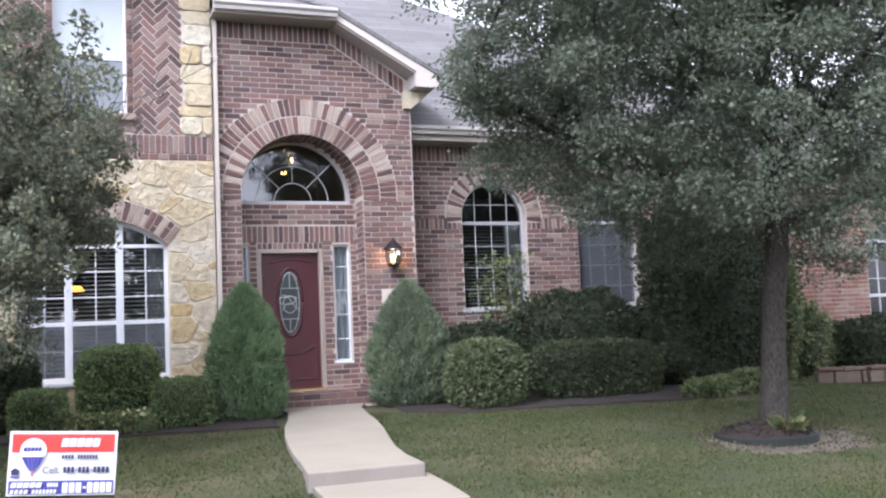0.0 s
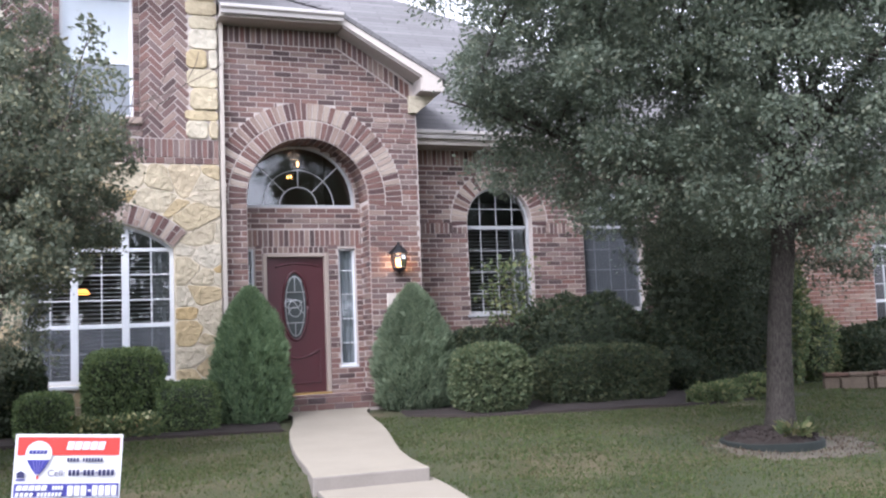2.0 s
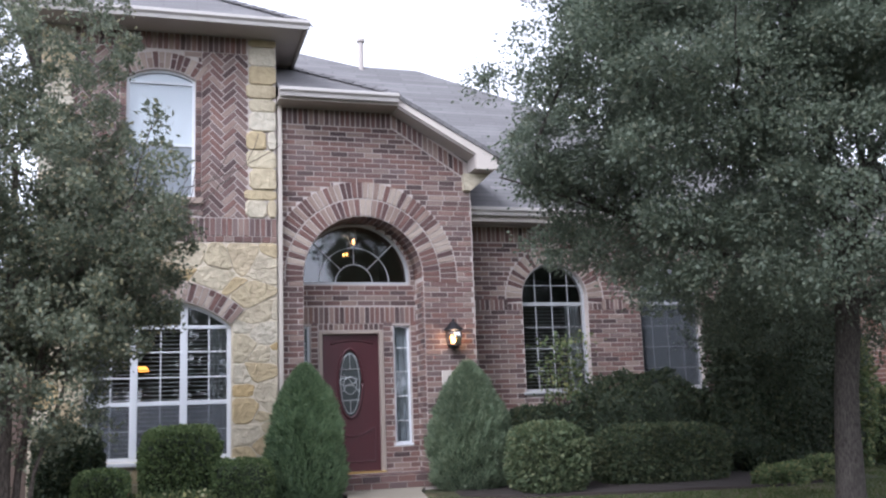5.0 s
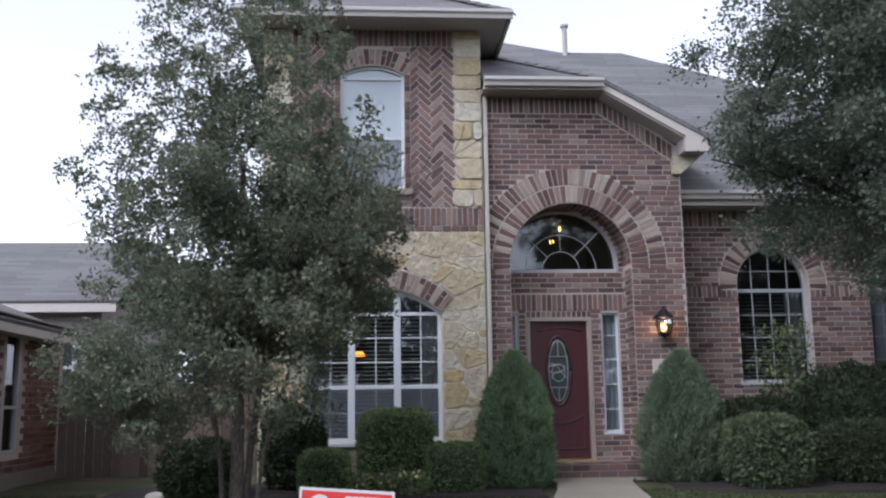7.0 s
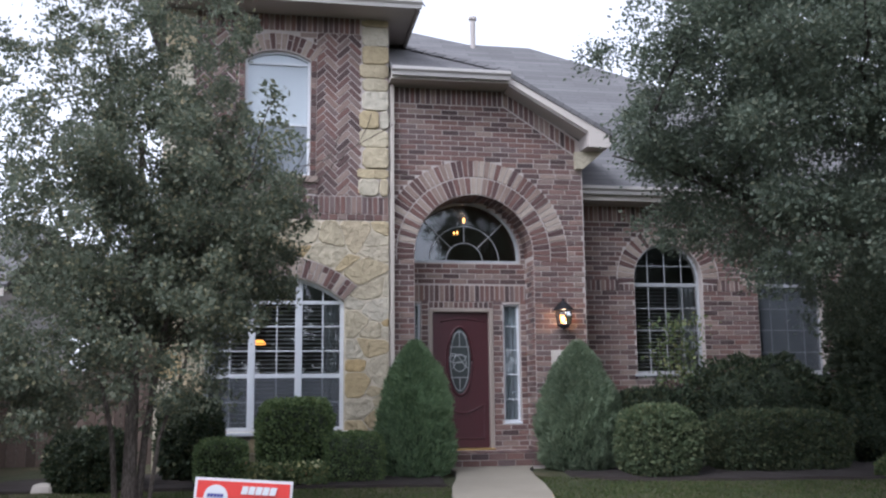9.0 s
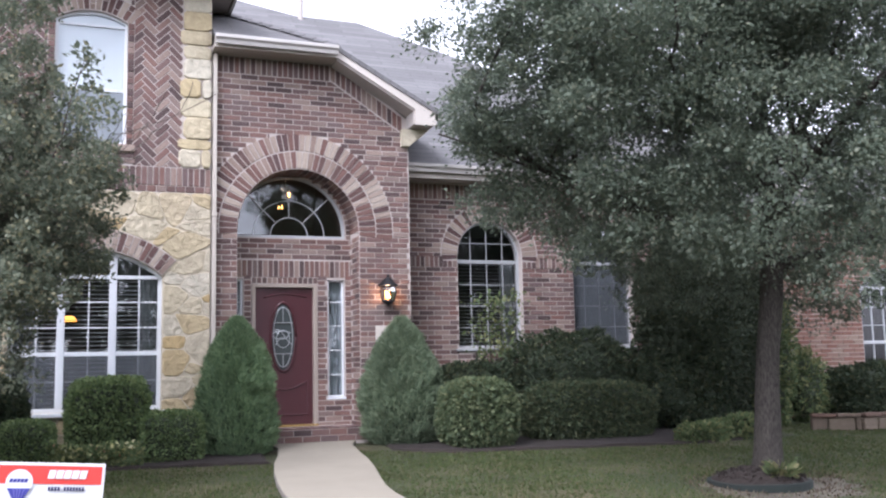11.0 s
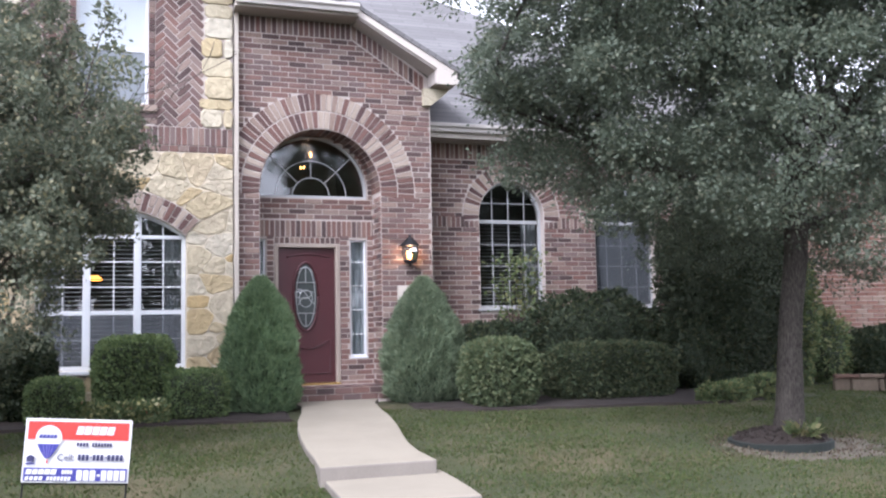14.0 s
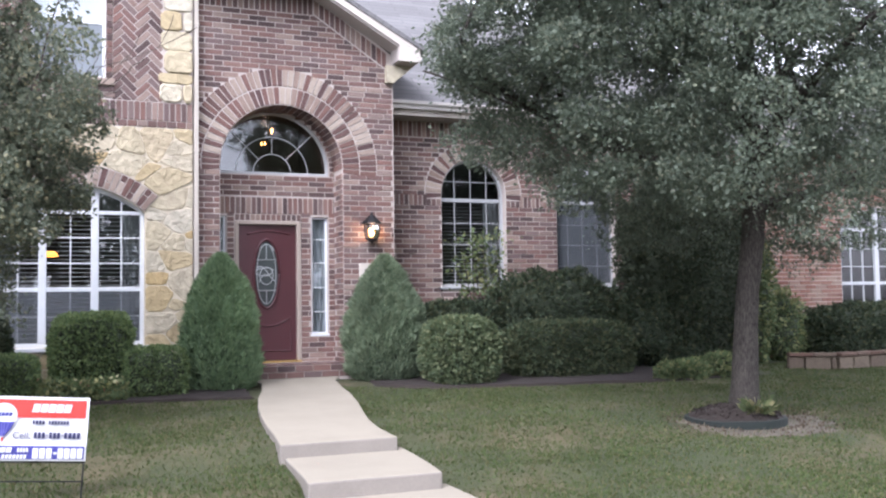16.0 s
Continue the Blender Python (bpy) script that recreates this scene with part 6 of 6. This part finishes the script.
# bricks on the reveal's right cheek
for row in range(38):
    z = -0.18 + row * COURSE
    for k in range(2):
        y0 = YE + 0.005 + k * PITCH - (0.13 if row % 2 else 0)
        y1 = y0 + PITCH - JOINT
        y0, y1 = max(y0, YE + 0.006), min(y1, YB - 0.006)
        bm = bmesh.new()
        prism(bm, [(y0, z), (y1, z), (y1, z + COURSE - JOINT), (y0, z + COURSE - JOINT)], AX + AR - 0.008, AX + AR + 0.03, 0.004, "x")
        part("brick", finish(bm), brick_one, wall_v)
for i in range(34):
    a0, a1 = 180 * i / 34, 180 * (i + 1) / 34
    for y0, y1 in ((YE + 0.005, YE + 0.25), (YE + 0.262, YB - 0.005)):
        bm = bmesh.new()
        vs = []
        for y in (y0, y1):
            for r in (AR - 0.008, AR + 0.02):
                for a in (a0 + 0.35, a1 - 0.35):
                    vs.append(bm.verts.new((AX + r * math.cos(radians(a)), y, AZ + r * math.sin(radians(a)))))
        for f in ((0, 1, 3, 2), (4, 6, 7, 5), (0, 4, 5, 1), (2, 3, 7, 6), (0, 2, 6, 4), (1, 5, 7, 3)):
            bm.faces.new([vs[q] for q in f])
        part("brick", finish(bm), brick_one, wall_v)


# back wall of the recess
def back_free(z):
    out = []
    if z < 2.205:
        out.append((2.278, 3.272))
    if 0.36 < z < 2.2:
        out += [(1.985, 2.165), (3.425, 3.70)]
    if z > 2.2 and z < 2.46:
        out.append((1.0, 5.0))
    if z > 2.79:
        w = math.sqrt(max(0, (FR + 0.01) ** 2 - max(0, z - FZ - FS) ** 2)) if z < FZ + FS + FR + 0.04 else 0
        if w:
            out.append((FX - w, FX + w))
    return out


lay(wall_b, courses(1.87, 3.93, -0.079, 4.2, back_free), YB - 0.007, 0.04, brick_one, brick_many, limit=240)
soldiers(wall_b, 1.9, 3.93, 2.205, 2.45, YB - 0.010, 0.05, brick_one)
soldiers(wall_b, 2.28, 3.28, 2.108, 2.195, YB - 0.008, 0.04, brick_one)
# porch step
for row, z in ((0, -0.10), (1, -0.19)):
    x = 1.97 - (0.13 if row else 0)
    while x < 3.82:
        a, b = max(x, 1.965), min(x + PITCH, 3.825)
        brick_at(porch, [(a + 0.005, z), (b - 0.005, z), (b - 0.005, z + 0.078), (a + 0.005, z + 0.078)], 13.188, 0.05, brick_one)
        x += PITCH
for i in range(22):
    x = 1.97 + i * 0.0845
    part("brick", boxes((x + 0.004, x + 0.078, 13.19, 13.43, -0.013, 0.0), bevel=0.002), brick_one, porch)
    part("brick", boxes((x + 0.004, x + 0.078, 13.44, 13.68, -0.013, 0.0), bevel=0.002), brick_one, porch)


# tower, above: herringbone, window surround, quoins, band
def herring(parent, x0, x1, z0, z1, y):
    W, n = 0.0835, 3
    h = JOINT / 2
    c45 = math.sqrt(0.5)
    cx, cz = (x0 + x1) / 2, (z0 + z1) / 2
    for i in range(-40, 40):
        for j in range(-14, 14):
            ox, oz = i + 3 * j, i - 3 * j
            for a, b, w, t in ((ox, oz, n, 1), (ox, oz + 1, 1, n)):
                q = [(a * W + h, b * W + h), ((a + w) * W - h, b * W + h), ((a + w) * W - h, (b + t) * W - h), (a * W + h, (b + t) * W - h)]
                poly = [(cx + (u - v) * c45, cz + (u + v) * c45) for u, v in q]
                for line in ((1, 0, x0), (-1, 0, -x1), (0, 1, z0), (0, -1, -z1)):
                    poly = clip(poly, *line)
                    if len(poly) < 3:
                        break
                if len(poly) > 2 and area(poly) > 5e-4:
                    brick_at(parent, poly, y, 0.04, brick_one)


ucx, ucz, ur = arch_of(UX0, UX1, USP, UR)
herring(wall_t1, 0.55, 1.20, 3.67, 6.12, YL - 0.007)
herring(wall_t1, -1.20, -0.575, 3.67, 6.12, YL - 0.007)
for s in (-1, 1):
    z = US
    while z < USP - 0.02:
        a, b = (0.463, 0.541) if s > 0 else (-0.566, -0.488)
        brick_at(wall_t1, [(a, z), (b, z), (b, z + 0.078), (a, z + 0.078)], YL - 0.012, 0.04, brick_one)
        z += 0.087
voussoirs(wall_t1, ucx, ucz, ur + 0.01, ur + 0.26, 90 - math.degrees(math.asin(0.50 / ur)), 90 + math.degrees(math.asin(0.50 / ur)), YL - 0.010, 0.05, brick_arch, split=True)
for poly, whole in courses(-0.57, 0.545, 5.72, 6.115, lambda z: [(ucx - math.sqrt(max(0.0, (ur + 0.265) ** 2 - (z - ucz - 0.03) ** 2)), ucx + math.sqrt(max(0.0, (ur + 0.265) ** 2 - (z - ucz - 0.03) ** 2)))]):
    brick_at(wall_t1, poly, YL - 0.008, 0.04, brick_one)
soldiers(wall_t1, -1.18, 1.18, 6.13, 6.365, YL - 0.016, 0.04, brick_one)
for poly, whole in courses(-0.58, 0.58, 3.67, US - 0.11, lambda z: []):
    brick_at(wall_t1, poly, YL - 0.01, 0.04, brick_one)
for s in (-1, 1):
    z = 3.67
    while z < 6.35:
        h = random.choice((0.15, 0.2, 0.24, 0.27, 0.31)) + random.uniform(-0.015, 0.015)
        z1 = min(z + h, 6.365)
        inner_x = 1.175 + random.uniform(-0.045, 0.045)
        cut = random.random() < 0.3 and h > 0.24
        parts = [(inner_x, 1.605)] if not cut else [(inner_x, 1.46), (1.475, 1.605)]
        for a, b in parts:
            bm = bmesh.new()
            pl_ = [(a, z + 0.004), (b, z + 0.004), (b + random.uniform(-0.012, 0.0), z1 - 0.004), (a + random.uniform(-0.01, 0.01), z1 - 0.004)]
            if s < 0:
                pl_ = [(-x, zz) for x, zz in pl_][::-1]
            knocked = []
            for k, p in enumerate(pl_):
                for q in (pl_[k - 1], pl_[(k + 1) % 4]):
                    w_ = min(0.22, random.uniform(0.02, 0.075) / max(0.05, math.hypot(q[0] - p[0], q[1] - p[1])))
                    knocked.append((p[0] + (q[0] - p[0]) * w_, p[1] + (q[1] - p[1]) * w_))
            pl_ = knocked
            prism(bm, pl_, YL - 0.03 + random.uniform(-0.014, 0.008), YL + 0.03, 0.010)
            part("stone", finish(bm), quoin_one, wall_t1)
        z = z1
soldiers(wall_t1, -1.6, 1.605, 3.405, 3.655, YL - 0.010, 0.05, brick_one)
x = -1.6
while x < 1.6:
    b = min(x + 0.125, 1.605)
    brick_at(wall_t1, [(x + 0.004, 3.315), (b - 0.004, 3.315), (b - 0.004, 3.395), (x + 0.004, 3.395)], YL - 0.012, 0.05, brick_one)
    x += 0.13

# tower, below: field stone round the arched window
wcx, wcz, wr_ = arch_of(WX0, WX1, WSP, WR)
ring_out = wr_ + 0.29
half = math.degrees(math.asin(1.14 / ring_out))
voussoirs(wall_t0, wcx, wcz, wr_ + 0.008, wr_ + 0.28, 90 - half, 90 + half, YL - 0.028, 0.06, brick_arch, split=True)
bm = bmesh.new()
ra_ = [90 - half, 90 + half]
prism(bm, arc(wcx, wcz, wr_ + 0.285, ra_[0], ra_[1], 24) + arc(wcx, wcz, wr_ + 0.003, ra_[1], ra_[0], 24), YL - 0.020, YL - 0.001)
part("arch_mortar", finish(bm), mortar, wall_t0)
seeds = []
z = -0.30
row = 0
while z < 3.35:
    x = -1.75 + (0.2 if row % 2 else 0)
    while x < 1.85:
        seeds.append((x + random.uniform(-0.13, 0.13), z + random.uniform(-0.08, 0.08)))
        x += random.choice((0.26, 0.36, 0.46))
    z += random.choice((0.20, 0.24, 0.28))
    row += 1

rim = [(wcx + (ring_out + 0.13) * math.cos(radians(a)), wcz + (ring_out + 0.13) * math.sin(radians(a))) for a in np.arange(90 - half - 6, 90 + half + 7, 8.5)]
seeds = [s for s in seeds if all(math.hypot(s[0] - p[0], s[1] - p[1]) > 0.20 for p in rim)]
seeds += [(x + random.uniform(-0.03, 0.03), z + random.uniform(-0.02, 0.04)) for x, z in rim]
jamb = [(s * 1.12 + 0.01, z) for s in (-1, 1) for z in (0.35, 0.62, 0.95, 1.22, 1.52, 1.83, 2.1)]
seeds = [s for s in seeds if all(math.hypot(s[0] - p[0], s[1] - p[1]) > 0.15 for p in jamb)]
seeds += [(x + random.uniform(-0.03, 0.05), z + random.uniform(-0.06, 0.06)) for x, z in jamb]


def under_ring(x, z, more):
    return z > wcz and abs(math.degrees(math.atan2(x - wcx, z - wcz))) < half + more


def stone_here(sx, sz):
    if not -1.62 < sx < 1.63 or sz > 3.30 or sz < -0.35:
        return False
    if WX0 - 0.04 < sx < WX1 + 0.04 and WS - 0.06 < sz < WSP:
        return False
    return not (under_ring(sx, sz, 1.0) and math.hypot(sx - wcx, sz - wcz) < ring_out + 0.03)


seeds = [s for s in seeds if stone_here(*s)]
heft = [random.random() for s in seeds]
for i, (sx, sz) in enumerate(seeds):
    poly = [(-1.6, -0.38), (1.605, -0.38), (1.605, 3.305), (-1.6, 3.305)]
    for j, (tx, tz) in enumerate(seeds):
        if j != i and abs(tx - sx) < 1.1 and abs(tz - sz) < 0.9:
            dx, dz = sx - tx, (sz - tz) * 1.9
            mx, mz = (sx + tx) / 2, (sz + tz) / 2
            d = math.hypot(dx, dz) + 1e-6
            shift = 0.11 * (heft[j] - heft[i]) * min(1.0, d / 0.3)
            poly = clip(poly, dx / d, dz / d, (dx * mx + dz * mz) / d + shift + 0.007)
            if len(poly) < 3:
                break
    if len(poly) < 3:
        continue
    if sx > WX1 and not under_ring(sx, sz, 1.0):
        poly = clip(poly, 1, 0, WX1 + 0.012)
    if sx < WX0 and not under_ring(sx, sz, 1.0):
        poly = clip(poly, -1, 0, -WX0 + 0.012)
    if WX0 < sx < WX1 and sz < WS:
        poly = clip(poly, 0, -1, -WS + 0.065)
    d = math.hypot(sx - wcx, sz - wcz)
    if len(poly) > 2 and under_ring(sx, sz, 4.0):
        nx_, nz_ = (sx - wcx) / d, (sz - wcz) / d
        poly = clip(poly, nx_, nz_, nx_ * wcx + nz_ * wcz + ring_out)
    if len(poly) < 3 or area(poly) < 0.002:
        continue
    # corners knocked off
    rough = []
    for k, p in enumerate(poly):
        q0, q1 = poly[k - 1], poly[(k + 1) % len(poly)]
        for q in (q0, q1):
            rough.append((p[0] + (q[0] - p[0]) * 0.14, p[1] + (q[1] - p[1]) * 0.14))
    bm = bmesh.new()
    prism(bm, rough, YL - 0.011 + random.uniform(-0.010, 0.005), YL + 0.03, 0.006)
    part("stone", finish(bm), stone_one, wall_t0)


# right wing
def wing_free(z):
    out = []
    for a, b in RW:
        m = (a + b) / 2
        r = RR + 0.29
        if RS - 0.06 < z < RSP - 0.10:
            out.append((a, b))
        elif RSP - 0.10 <= z < RSP + r:
            w = math.sqrt(r * r - max(0, z - RSP) ** 2)
            out.append((m - w, m + w))
    if 2.415 < z < 2.60:
        out.append((0, 20))
    return out


bricks = courses(4.60, 12.38, -0.21, 3.52, wing_free)
lay(wall_r, bricks, YR - 0.007, 0.05, brick_one, brick_many, near=lambda p: p[0][0])
for a, b in RW:
    m = (a + b) / 2
    voussoirs(wall_r, m, RSP, RR + 0.005, RR + 0.28, -6, 186, YR - 0.009, 0.05, brick_arch)
for a, b in ((4.61, 5.40), (7.06, 7.52), (9.18, 10.6)):
    soldiers(wall_r, a, b, 2.42, 2.60, YR - 0.009, 0.05, brick_one)
for a, b in RW:
    soldiers(wall_r, a - 0.262, a - 0.006, 2.42, 2.525, YR - 0.009, 0.05, brick_one)
    soldiers(wall_r, b + 0.006, b + 0.262, 2.42, 2.525, YR - 0.009, 0.05, brick_one)
soldiers(wall_r, 4.61, 10.6, 3.535, 3.78, YR - 0.009, 0.05, brick_one)
